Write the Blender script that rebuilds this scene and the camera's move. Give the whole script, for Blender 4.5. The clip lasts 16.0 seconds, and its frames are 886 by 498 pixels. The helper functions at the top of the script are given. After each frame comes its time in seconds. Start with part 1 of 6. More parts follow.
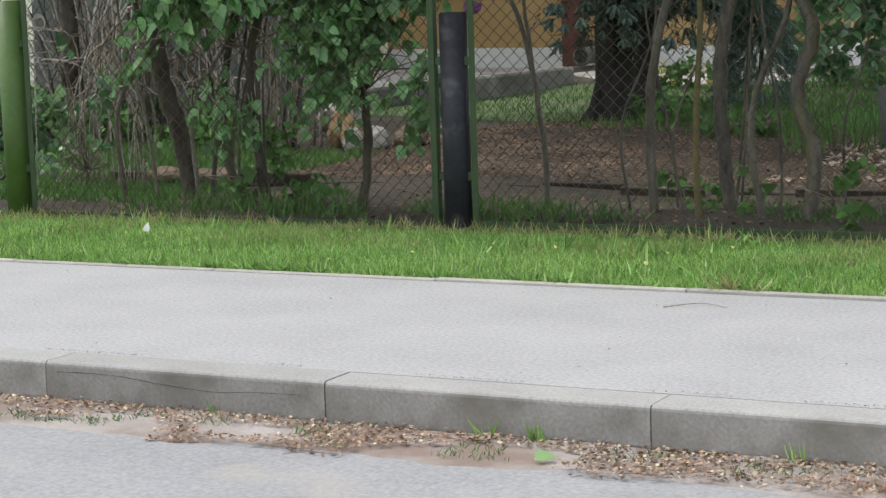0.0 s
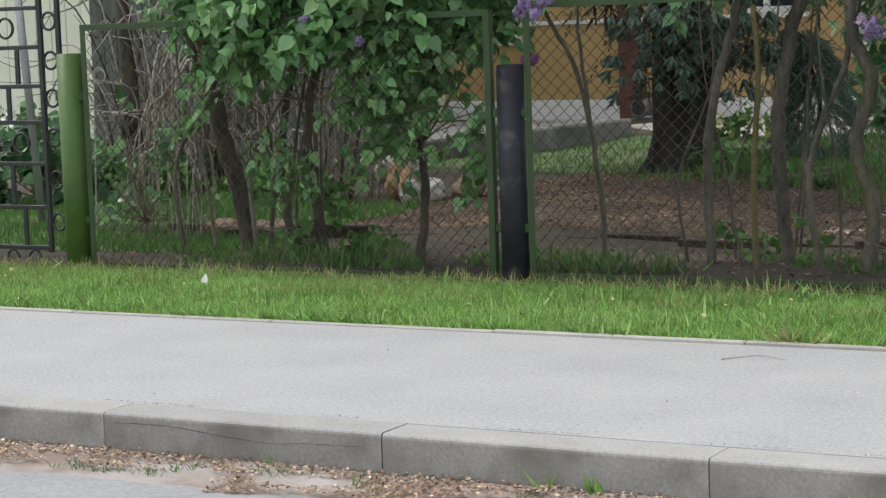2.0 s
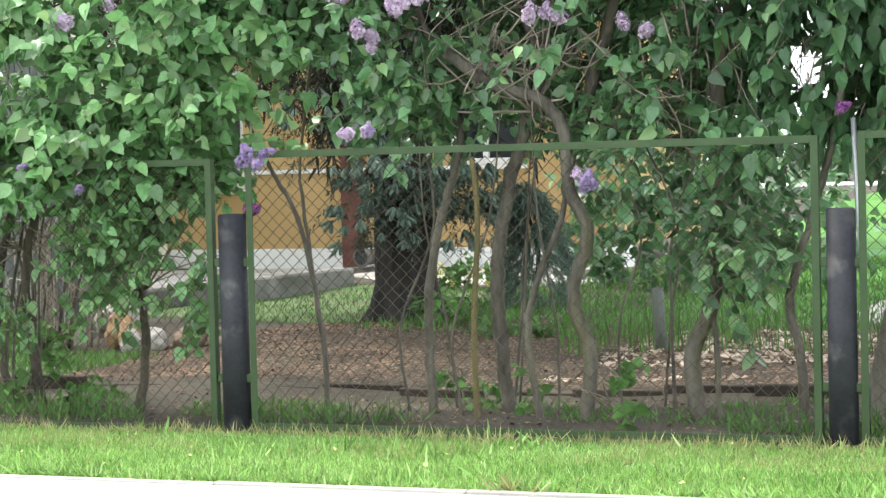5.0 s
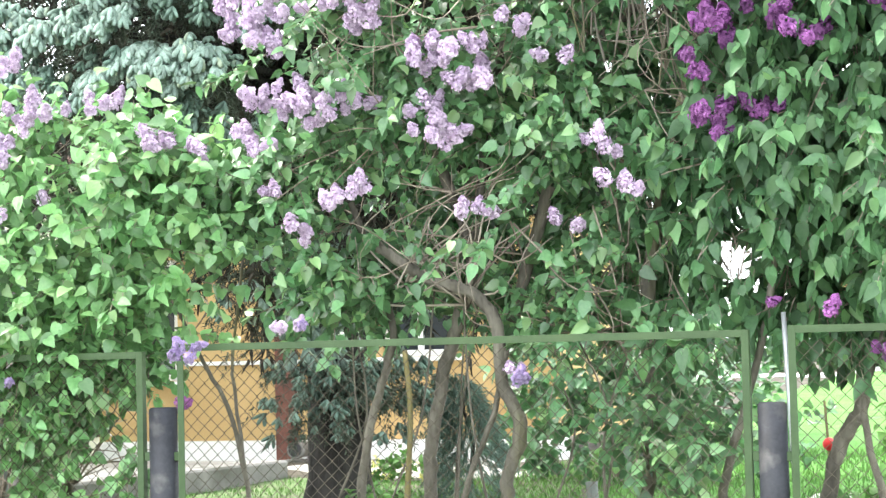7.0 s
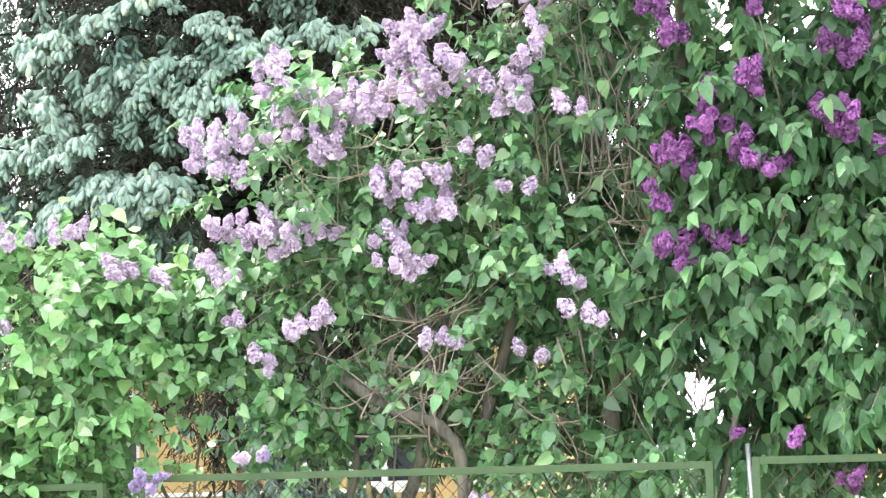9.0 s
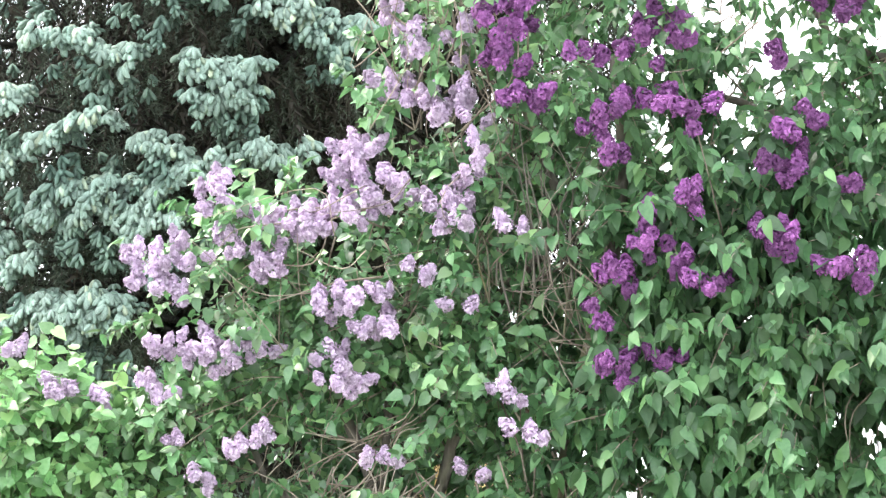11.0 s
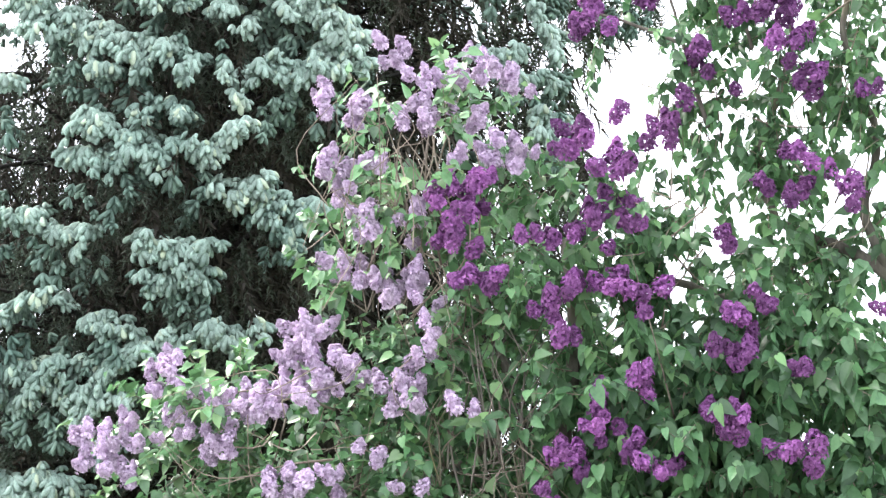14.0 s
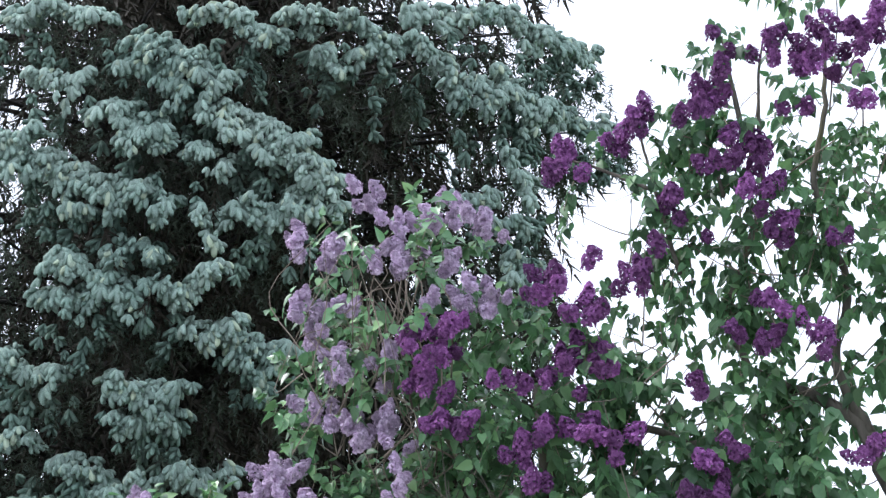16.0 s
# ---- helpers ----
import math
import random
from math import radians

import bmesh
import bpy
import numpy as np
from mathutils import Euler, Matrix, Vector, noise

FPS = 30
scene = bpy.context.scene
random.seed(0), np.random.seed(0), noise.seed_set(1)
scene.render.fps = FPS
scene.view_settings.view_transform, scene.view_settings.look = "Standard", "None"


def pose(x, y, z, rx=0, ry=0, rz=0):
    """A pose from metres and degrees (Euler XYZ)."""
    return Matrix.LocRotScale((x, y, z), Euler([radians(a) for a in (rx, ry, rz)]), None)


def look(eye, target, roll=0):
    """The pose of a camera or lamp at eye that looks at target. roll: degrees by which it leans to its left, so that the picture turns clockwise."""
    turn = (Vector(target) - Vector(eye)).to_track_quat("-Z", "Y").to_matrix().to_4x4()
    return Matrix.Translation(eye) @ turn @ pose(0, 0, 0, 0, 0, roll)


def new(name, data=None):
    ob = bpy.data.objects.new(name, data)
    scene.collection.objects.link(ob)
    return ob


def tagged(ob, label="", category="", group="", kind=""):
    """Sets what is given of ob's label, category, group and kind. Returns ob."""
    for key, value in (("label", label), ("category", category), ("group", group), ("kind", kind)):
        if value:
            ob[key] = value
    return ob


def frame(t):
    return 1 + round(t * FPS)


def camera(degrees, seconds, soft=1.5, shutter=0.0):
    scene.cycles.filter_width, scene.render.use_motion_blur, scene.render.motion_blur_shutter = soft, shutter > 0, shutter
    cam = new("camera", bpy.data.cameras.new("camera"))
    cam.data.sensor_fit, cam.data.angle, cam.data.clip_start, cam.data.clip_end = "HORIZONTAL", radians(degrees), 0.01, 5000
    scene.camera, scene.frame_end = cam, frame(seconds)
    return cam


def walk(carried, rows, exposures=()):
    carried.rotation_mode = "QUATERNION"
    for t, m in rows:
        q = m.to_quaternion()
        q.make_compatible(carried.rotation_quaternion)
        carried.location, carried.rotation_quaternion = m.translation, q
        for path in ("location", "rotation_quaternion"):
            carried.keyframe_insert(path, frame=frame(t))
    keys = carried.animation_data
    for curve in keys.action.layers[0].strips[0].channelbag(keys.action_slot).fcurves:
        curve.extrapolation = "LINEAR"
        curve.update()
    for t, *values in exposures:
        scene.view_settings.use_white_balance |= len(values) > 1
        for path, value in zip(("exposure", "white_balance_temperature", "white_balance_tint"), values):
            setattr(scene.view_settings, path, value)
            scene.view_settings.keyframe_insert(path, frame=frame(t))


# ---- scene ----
cam = camera(24.57, 16.0, soft=1.4)
# seconds, eye x, y, z, turn to the left, tilt up, lean to the left
ROWS = [
    (0.0, 0.00, 0.00, 1.16, 27.29, -7.81, -1.87),
    (0.5, 0.00, 0.00, 1.16, 28.52, -8.10, -2.05),
    (1.0, 0.00, 0.00, 1.16, 29.23, -7.88, -2.15),
    (1.5, 0.00, 0.00, 1.16, 29.31, -7.18, -2.10),
    (2.0, 0.00, 0.00, 1.16, 28.86, -6.30, -2.00),
    (2.5, 0.00, 0.00, 1.16, 27.99, -5.62, -1.90),
    (3.0, 0.00, 0.00, 1.16, 26.59, -5.05, -1.74),
    (3.5, 0.00, 0.00, 1.16, 25.11, -4.56, -1.59),
    (4.2, 0.00, 0.00, 1.16, 22.85, -3.85, -1.50),
    (6.3, 0.02, 0.01, 1.18, 19.43, 1.11, -1.38),
    (7.0, 0.02, 0.01, 1.18, 19.03, 2.95, -1.36),
    (7.5, 0.02, 0.01, 1.18, 18.76, 3.95, -1.38),
    (8.0, 0.02, 0.01, 1.18, 18.48, 4.86, -1.33),
    (8.5, 0.02, 0.01, 1.18, 18.21, 5.70, -1.31),
    (9.0, 0.02, 0.01, 1.18, 17.93, 6.60, -1.34),
    (9.5, 0.02, 0.01, 1.18, 17.54, 7.45, -1.35),
    (10.2, 0.02, 0.01, 1.18, 16.90, 8.71, -1.29),
    (12.5, 0.02, 0.01, 1.18, 15.15, 12.02, -1.68),
    (13.0, 0.02, 0.01, 1.18, 14.94, 12.95, -1.65),
    (13.5, 0.02, 0.01, 1.18, 14.81, 13.93, -1.51),
    (14.0, 0.02, 0.01, 1.18, 14.67, 14.99, -1.42),
    (14.5, 0.02, 0.01, 1.18, 14.55, 15.98, -1.28),
    (15.0, 0.02, 0.01, 1.18, 14.44, 17.06, -1.07),
    (15.5, 0.02, 0.01, 1.18, 14.19, 18.10, -1.01),
    (16.0, 0.02, 0.01, 1.18, 13.76, 19.03, -1.12),
]
EXPOSURES = [(0.0, 0.08, 6500, 10), (1.5, -0.12, 6500, 10), (2.5, 0.25, 6550, 10), (3.5, 0.5, 6600, 9), (4.2, 0.7, 6600, 8), (6.3, 2.1, 6600, 7), (8.0, 2.17, 6650, 7), (10.2, 2.07, 6700, 8), (12.5, 1.97, 6500, 13), (14.0, 1.74, 6450, 13), (15.0, 1.36, 6200, 14), (16.0, 0.64, 5950, 14)]
walk(cam, [(t, pose(x, y, z, 90 + tilt, 0, turn) @ pose(0, 0, 0, 0, 0, lean)) for t, x, y, z, turn, tilt, lean in ROWS], EXPOSURES)

# ---- light: a bright overcast day ----
SUN_UP, SUN_TURN = 55.0, -90.0
world = bpy.data.worlds.new("overcast_sky")
scene.world = world
world.use_nodes = True
wn, wl = world.node_tree.nodes, world.node_tree.links
sky = wn.new("ShaderNodeTexSky")
sky.sky_type, sky.sun_disc = "NISHITA", False
sky.sun_elevation, sky.sun_rotation = radians(SUN_UP), radians(SUN_TURN)
sky.dust_density, sky.air_density = 6.0, 1.0
veil = wn.new("ShaderNodeMixRGB")
veil.inputs[0].default_value = 0.85
veil.inputs[2].default_value = (8.6, 9.0, 9.6, 1)
wl.new(sky.outputs[0], veil.inputs[1])
wl.new(veil.outputs[0], wn["Background"].inputs[0])
wn["Background"].inputs[1].default_value = 0.14
sun_data = bpy.data.lights.new("sun", "SUN")
sun_data.energy, sun_data.angle, sun_data.color = 2.0, radians(18), (1.0, 0.96, 0.9)
sun = new("sun", sun_data)
sun.matrix_world = look((0, 0, 30), Vector((0, 0, 30)) - Vector((math.sin(radians(SUN_TURN)) * math.cos(radians(SUN_UP)), math.cos(radians(SUN_TURN)) * math.cos(radians(SUN_UP)), math.sin(radians(SUN_UP)))))

# ---- materials ----
def mat(name, low, high, scale=6.0, rough=0.8, metal=0.0, bump=0.3, grain=60.0, island=0.0, obrand=0.0, see=0.0, third=None, spot=0.6, spec=0.3, stretch=(1, 1, 1), bump_size=0.01, coat=0.0, fine_part=0.5, tint=None, share_of=0.3):
    """A surface that varies between two colours at a coarse and a fine scale. island/obrand: how far pieces differ in brightness; see: how much light a leaf lets through; tint: the colour of a share of the pieces."""
    m = bpy.data.materials.new(name)
    m.use_nodes = True
    n, l = m.node_tree.nodes, m.node_tree.links
    p = n["Principled BSDF"]
    tc, mp = n.new("ShaderNodeTexCoord"), n.new("ShaderNodeMapping")
    mp.inputs["Scale"].default_value = stretch
    l.new(tc.outputs["Object"], mp.inputs["Vector"])
    big, fine = n.new("ShaderNodeTexNoise"), n.new("ShaderNodeTexNoise")
    big.inputs["Scale"].default_value, big.inputs["Detail"].default_value = scale, 5
    fine.inputs["Scale"].default_value, fine.inputs["Detail"].default_value = grain, 3
    for t in (big, fine):
        l.new(mp.outputs[0], t.inputs["Vector"])
    add = n.new("ShaderNodeMath")
    add.operation = "MULTIPLY_ADD"
    l.new(fine.outputs[0], add.inputs[0])
    add.inputs[1].default_value = fine_part / (1 + fine_part)
    share = n.new("ShaderNodeMath")
    share.operation = "MULTIPLY"
    share.inputs[1].default_value = 1 / (1 + fine_part)
    l.new(big.outputs[0], share.inputs[0])
    l.new(share.outputs[0], add.inputs[2])
    ramp = n.new("ShaderNodeValToRGB")
    ramp.color_ramp.elements[0].position, ramp.color_ramp.elements[1].position = 0.35, 0.65
    ramp.color_ramp.elements[0].color, ramp.color_ramp.elements[1].color = (*low, 1), (*high, 1)
    l.new(add.outputs[0], ramp.inputs[0])
    col = ramp.outputs[0]
    if third:
        patch, step, mix = n.new("ShaderNodeTexNoise"), n.new("ShaderNodeMapRange"), n.new("ShaderNodeMixRGB")
        patch.inputs["Scale"].default_value, patch.inputs["Detail"].default_value = scale * 0.6, 6
        l.new(mp.outputs[0], patch.inputs["Vector"])
        step.inputs["From Min"].default_value, step.inputs["From Max"].default_value = spot - 0.08, spot + 0.08
        l.new(patch.outputs[0], step.inputs[0])
        l.new(step.outputs[0], mix.inputs[0])
        l.new(col, mix.inputs[1])
        mix.inputs[2].default_value = (*third, 1)
        col = mix.outputs[0]
    if tint:
        g, spread, part_of, pick, mix = n.new("ShaderNodeNewGeometry"), n.new("ShaderNodeMath"), n.new("ShaderNodeMath"), n.new("ShaderNodeMapRange"), n.new("ShaderNodeMixRGB")
        spread.operation, part_of.operation = "MULTIPLY", "FRACT"
        spread.inputs[1].default_value = 37.7
        l.new(g.outputs["Random Per Island"], spread.inputs[0])
        l.new(spread.outputs[0], part_of.inputs[0])
        pick.inputs["From Min"].default_value, pick.inputs["From Max"].default_value = 1 - share_of, 1.0
        l.new(part_of.outputs[0], pick.inputs[0])
        l.new(pick.outputs[0], mix.inputs[0])
        l.new(col, mix.inputs[1])
        mix.inputs[2].default_value = (*tint, 1)
        col = mix.outputs[0]
    for amount, node in ((island, "ShaderNodeNewGeometry"), (obrand, "ShaderNodeObjectInfo")):
        if amount:
            g, rng, hsv = n.new(node), n.new("ShaderNodeMapRange"), n.new("ShaderNodeHueSaturation")
            rng.inputs["To Min"].default_value, rng.inputs["To Max"].default_value = 1 - amount, 1 + amount
            l.new(g.outputs["Random Per Island" if "Geometry" in node else "Random"], rng.inputs[0])
            l.new(rng.outputs[0], hsv.inputs["Value"])
            l.new(col, hsv.inputs["Color"])
            col = hsv.outputs[0]
    l.new(col, p.inputs["Base Color"])
    p.inputs["Roughness"].default_value, p.inputs["Metallic"].default_value = rough, metal
    p.inputs["Specular IOR Level"].default_value = spec
    p.inputs["Coat Weight"].default_value = coat
    if bump:
        b = n.new("ShaderNodeBump")
        b.inputs["Strength"].default_value, b.inputs["Distance"].default_value = bump, bump_size
        l.new(add.outputs[0], b.inputs["Height"])
        l.new(b.outputs[0], p.inputs["Normal"])
    if see:
        tr, ms = n.new("ShaderNodeBsdfTranslucent"), n.new("ShaderNodeMixShader")
        ms.inputs[0].default_value = see
        l.new(col, tr.inputs[0])
        l.new(p.outputs[0], ms.inputs[1])
        l.new(tr.outputs[0], ms.inputs[2])
        l.new(ms.outputs[0], n["Material Output"].inputs[0])
    return m


M_ASPHALT = mat("road_asphalt", (0.25, 0.252, 0.262), (0.36, 0.36, 0.366), 2.5, 0.95, grain=80, bump=0.25, bump_size=0.004, fine_part=2.0, third=(0.40, 0.37, 0.33), spot=0.66)
M_PATH = mat("path_asphalt", (0.31, 0.31, 0.315), (0.44, 0.435, 0.43), 2.5, 0.95, grain=75, bump=0.25, bump_size=0.004, fine_part=2.5)
# paler kerb top: the light an upward face gets is put into the colour
M_KERB_TOP = mat("sky_lit_kerb_concrete", (0.29, 0.285, 0.275), (0.41, 0.405, 0.39), 5, 0.93, grain=90, bump=0.3, bump_size=0.004, fine_part=1.5, obrand=0.06, third=(0.27, 0.26, 0.235), spot=0.64)
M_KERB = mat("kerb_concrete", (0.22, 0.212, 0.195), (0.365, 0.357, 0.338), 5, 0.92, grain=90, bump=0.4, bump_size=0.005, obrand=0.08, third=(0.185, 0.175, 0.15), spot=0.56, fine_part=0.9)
M_EDGING = mat("edging_concrete", (0.33, 0.31, 0.28), (0.47, 0.45, 0.41), 6, 0.92, grain=90, obrand=0.1)
M_SAND = mat("gutter_sand", (0.29, 0.25, 0.225), (0.42, 0.39, 0.37), 6, 0.95, grain=110, bump=0.6, third=(0.24, 0.185, 0.155), spot=0.52)
M_LITTER = mat("dry_litter", (0.15, 0.085, 0.058), (0.40, 0.27, 0.19), 4, 0.9, island=0.5, bump=0, tint=(0.50, 0.42, 0.28), share_of=0.4)
# darker lilac bark: the thicket's shade and wet moss put into one colour
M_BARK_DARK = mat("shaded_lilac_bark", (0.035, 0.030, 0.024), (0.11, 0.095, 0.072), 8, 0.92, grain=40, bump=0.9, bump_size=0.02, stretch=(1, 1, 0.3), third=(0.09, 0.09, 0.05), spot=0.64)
M_TWIG = mat("dry_twig", (0.125, 0.10, 0.078), (0.33, 0.28, 0.225), 8, 0.9, island=0.25, bump=0)
M_GRASS = mat("verge_grass", (0.13, 0.28, 0.055), (0.31, 0.50, 0.155), 2, 0.5, island=0.5, bump=0, see=0.35, tint=(0.42, 0.55, 0.24), share_of=0.3)
M_STRAW = mat("dry_grass", (0.26, 0.27, 0.11), (0.44, 0.42, 0.20), 3, 0.8, island=0.3, bump=0, see=0.2)
M_TURF = mat("turf_soil", (0.09, 0.17, 0.03), (0.19, 0.27, 0.06), 7, 0.95, grain=60)
M_SOIL = mat("garden_soil", (0.034, 0.031, 0.024), (0.094, 0.081, 0.060), 1.6, 0.95, grain=30, bump=1.0, bump_size=0.03, third=(0.05, 0.040, 0.03), spot=0.58)
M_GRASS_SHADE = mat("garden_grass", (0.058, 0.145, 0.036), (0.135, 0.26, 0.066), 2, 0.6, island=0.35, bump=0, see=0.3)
M_GREEN = mat("green_paint", (0.032, 0.060, 0.022), (0.048, 0.084, 0.034), 5, 0.55, grain=40, bump=0.1, third=(0.05, 0.08, 0.03), spot=0.66, spec=0.35)
M_GATE_GREEN = mat("gate_post_paint", (0.050, 0.100, 0.018), (0.072, 0.135, 0.030), 5, 0.5, grain=40, bump=0.1, third=(0.06, 0.10, 0.03), spot=0.66, spec=0.4)
M_BLACK = mat("dark_paint", (0.014, 0.015, 0.019), (0.03, 0.032, 0.04), 9, 0.6, grain=60, bump=0.15, third=(0.11, 0.105, 0.10), spot=0.64, spec=0.3)
M_IRON = mat("black_iron", (0.012, 0.012, 0.014), (0.03, 0.03, 0.032), 8, 0.5, spec=0.5, bump=0.1)
M_WIRE = mat("fence_wire", (0.045, 0.038, 0.028), (0.115, 0.098, 0.072), 9, 0.7, metal=0.1, bump=0)
M_BARK = mat("lilac_bark", (0.055, 0.050, 0.041), (0.185, 0.168, 0.138), 8, 0.9, grain=40, bump=1.0, bump_size=0.03, stretch=(1, 1, 0.3), third=(0.13, 0.125, 0.06), spot=0.64)
M_SPRUCE_BARK = mat("spruce_bark", (0.012, 0.012, 0.011), (0.044, 0.041, 0.037), 7, 0.95, grain=30, bump=1.0, bump_size=0.05, stretch=(1, 1, 0.35))
M_LEAF_A = mat("pale_lilac_leaf", (0.106, 0.25, 0.089), (0.23, 0.42, 0.173), 1.5, 0.34, island=0.5, bump=0, see=0.34, spec=0.65, tint=(0.28, 0.44, 0.18), share_of=0.3)
M_LEAF_B = mat("lilac_leaf", (0.062, 0.16, 0.070), (0.142, 0.288, 0.121), 1.5, 0.34, island=0.55, bump=0, see=0.34, spec=0.7, tint=(0.22, 0.365, 0.15), share_of=0.35)
M_LEAF_C = mat("dark_lilac_leaf", (0.050, 0.128, 0.057), (0.108, 0.226, 0.094), 1.5, 0.42, island=0.5, bump=0, see=0.38, spec=0.5, tint=(0.15, 0.285, 0.11), share_of=0.3)
M_BLOOM_PALE = mat("pale_lilac_bloom", (0.40, 0.285, 0.43), (0.735, 0.625, 0.755), 25, 0.7, island=0.2, obrand=0.2, bump=0, see=0.3)
M_BLOOM_DARK = mat("purple_bloom", (0.15, 0.045, 0.165), (0.37, 0.15, 0.375), 25, 0.7, island=0.25, obrand=0.42, bump=0, see=0.3)
M_BLOOM_MAUVE = mat("mauve_bloom", (0.24, 0.16, 0.36), (0.52, 0.42, 0.64), 25, 0.7, island=0.25, obrand=0.2, bump=0, see=0.3)
M_NEEDLE = mat("blue_spruce_needles", (0.155, 0.243, 0.200), (0.37, 0.475, 0.405), 2.0, 0.8, island=0.3, bump=0.6, bump_size=0.012, grain=150, see=0.15, fine_part=0.9, tint=(0.42, 0.50, 0.36), share_of=0.10)
# inner, old and dead needles: the crown's shade is mixed into their dull colours
M_NEEDLE_MID = mat("shaded_inner_needles", (0.075, 0.13, 0.105), (0.19, 0.275, 0.22), 2, 0.85, island=0.35, bump=0.5, bump_size=0.012, grain=150)
M_NEEDLE_DEAD_SHADE = mat("shaded_dead_needles", (0.022, 0.020, 0.016), (0.064, 0.058, 0.043), 1.2, 0.9, island=0.3, bump=0)
M_NEEDLE_OLD_SHADE = mat("shaded_old_needles", (0.042, 0.056, 0.042), (0.105, 0.130, 0.096), 1.2, 0.85, island=0.3, bump=0.8, bump_size=0.012, grain=140, see=0.08)
M_YELLOW = mat("ochre_render", (0.40, 0.27, 0.12), (0.52, 0.365, 0.175), 1.0, 0.9, grain=60, bump=0.3, third=(0.34, 0.22, 0.09), spot=0.68)
M_BROWN = mat("brown_brick_paint", (0.10, 0.045, 0.035), (0.19, 0.085, 0.065), 5, 0.9, grain=40)
M_WHITE = mat("white_paint", (0.66, 0.66, 0.64), (0.82, 0.82, 0.80), 2, 0.7, grain=30, bump=0.1)
M_PAVE = mat("pale_paving", (0.36, 0.34, 0.315), (0.52, 0.50, 0.465), 2, 0.9, grain=60, third=(0.28, 0.26, 0.235), spot=0.62)
M_GREY = mat("grey_concrete", (0.14, 0.135, 0.125), (0.27, 0.26, 0.245), 3, 0.93, grain=60, bump=0.6, third=(0.10, 0.10, 0.085), spot=0.6)
M_SHED = mat("weathered_boards", (0.075, 0.085, 0.075), (0.15, 0.165, 0.15), 4, 0.9, grain=50, stretch=(3, 3, 0.3), obrand=0.12)
M_PALEWALL = mat("pale_siding", (0.72, 0.76, 0.58), (0.84, 0.86, 0.70), 2, 0.8, grain=30, obrand=0.03, bump=0.1)
M_ROOF = mat("roof_tile", (0.10, 0.06, 0.05), (0.2, 0.12, 0.1), 3, 0.9)
M_GLASS = mat("dark_window_glass", (0.02, 0.025, 0.03), (0.04, 0.045, 0.05), 2, 0.05, spec=0.6, bump=0)
M_STONE_TAN = mat("tan_stone", (0.26, 0.16, 0.085), (0.50, 0.34, 0.19), 9, 0.85, grain=40, bump=0.7)
M_STONE_PALE = mat("pale_stone", (0.28, 0.265, 0.235), (0.50, 0.475, 0.43), 8, 0.85, grain=40, bump=0.7)
M_STONE_BROWN = mat("brown_stone", (0.11, 0.08, 0.06), (0.28, 0.21, 0.155), 7, 0.9, grain=50, bump=0.6)
M_STEEL = mat("galvanised_steel", (0.30, 0.315, 0.325), (0.44, 0.455, 0.465), 8, 0.45, metal=0.7, bump=0.05)
M_RED = mat("red_plastic", (0.42, 0.015, 0.02), (0.55, 0.03, 0.03), 5, 0.4, bump=0)
M_WOOD_STAKE = mat("stake_wood", (0.105, 0.092, 0.040), (0.215, 0.178, 0.078), 9, 0.85, stretch=(1, 1, 0.2), third=(0.09, 0.08, 0.06), spot=0.56)
M_DEAD = mat("dry_branch", (0.20, 0.17, 0.14), (0.42, 0.37, 0.31), 7, 0.9, bump=0.3, island=0.2)
M_HERB = mat("herb_leaf", (0.05, 0.14, 0.03), (0.12, 0.25, 0.06), 2, 0.5, island=0.35, bump=0, see=0.3)
M_YELLOW_FLOWER = mat("yellow_flower", (0.50, 0.47, 0.14), (0.68, 0.64, 0.26), 5, 0.7, bump=0, island=0.15)


# ---- builders ----
def mesh_from(name, verts, faces, material, smooth=False):
    me = bpy.data.meshes.new(name)
    me.from_pydata([tuple(v) for v in verts], [], [tuple(f) for f in faces])
    me.materials.append(material)
    if smooth:
        me.polygons.foreach_set("use_smooth", [True] * len(me.polygons))
    me.update()
    return me


def mesh_many(name, verts, faces, material, places, turns, sizes, smooth=False):
    """One mesh of many copies of a small template: places (n,3), turns (n,3,3) with columns x, y, z, sizes (n,)."""
    v, f = np.asarray(verts, float), np.asarray(faces, int)
    n = len(places)
    co = np.einsum("nij,vj->nvi", np.asarray(turns), v) * np.asarray(sizes)[:, None, None] + np.asarray(places)[:, None, :]
    idx = (f[None] + (np.arange(n) * len(v))[:, None, None]).reshape(-1)
    me = bpy.data.meshes.new(name)
    me.vertices.add(n * len(v))
    me.vertices.foreach_set("co", co.reshape(-1).astype(np.float32))
    k = f.shape[1]
    me.loops.add(len(idx))
    me.loops.foreach_set("vertex_index", idx.astype(np.int32))
    me.polygons.add(n * len(f))
    me.polygons.foreach_set("loop_start", (np.arange(n * len(f)) * k).astype(np.int32))
    if smooth:
        me.polygons.foreach_set("use_smooth", np.ones(n * len(f), bool))
    me.materials.append(material)
    me.update(calc_edges=True)
    return me


def thing(name, label, category, at=(0, 0, 0), group="", kind="", data=None):
    ob = new(name, data)
    ob.location = at
    return tagged(ob, label, category, group, kind)


def child(name, me, parent, label=""):
    """A part: places in the mesh are world places less the parent's place."""
    ob = new(name, me)
    ob.parent = parent
    return tagged(ob, label)


def part(name, bm, material, parent, label="", smooth=False):
    me = bpy.data.meshes.new(name)
    bm.to_mesh(me)
    bm.free()
    me.materials.append(material)
    if smooth:
        me.polygons.foreach_set("use_smooth", [True] * len(me.polygons))
    return child(name, me, parent, label)


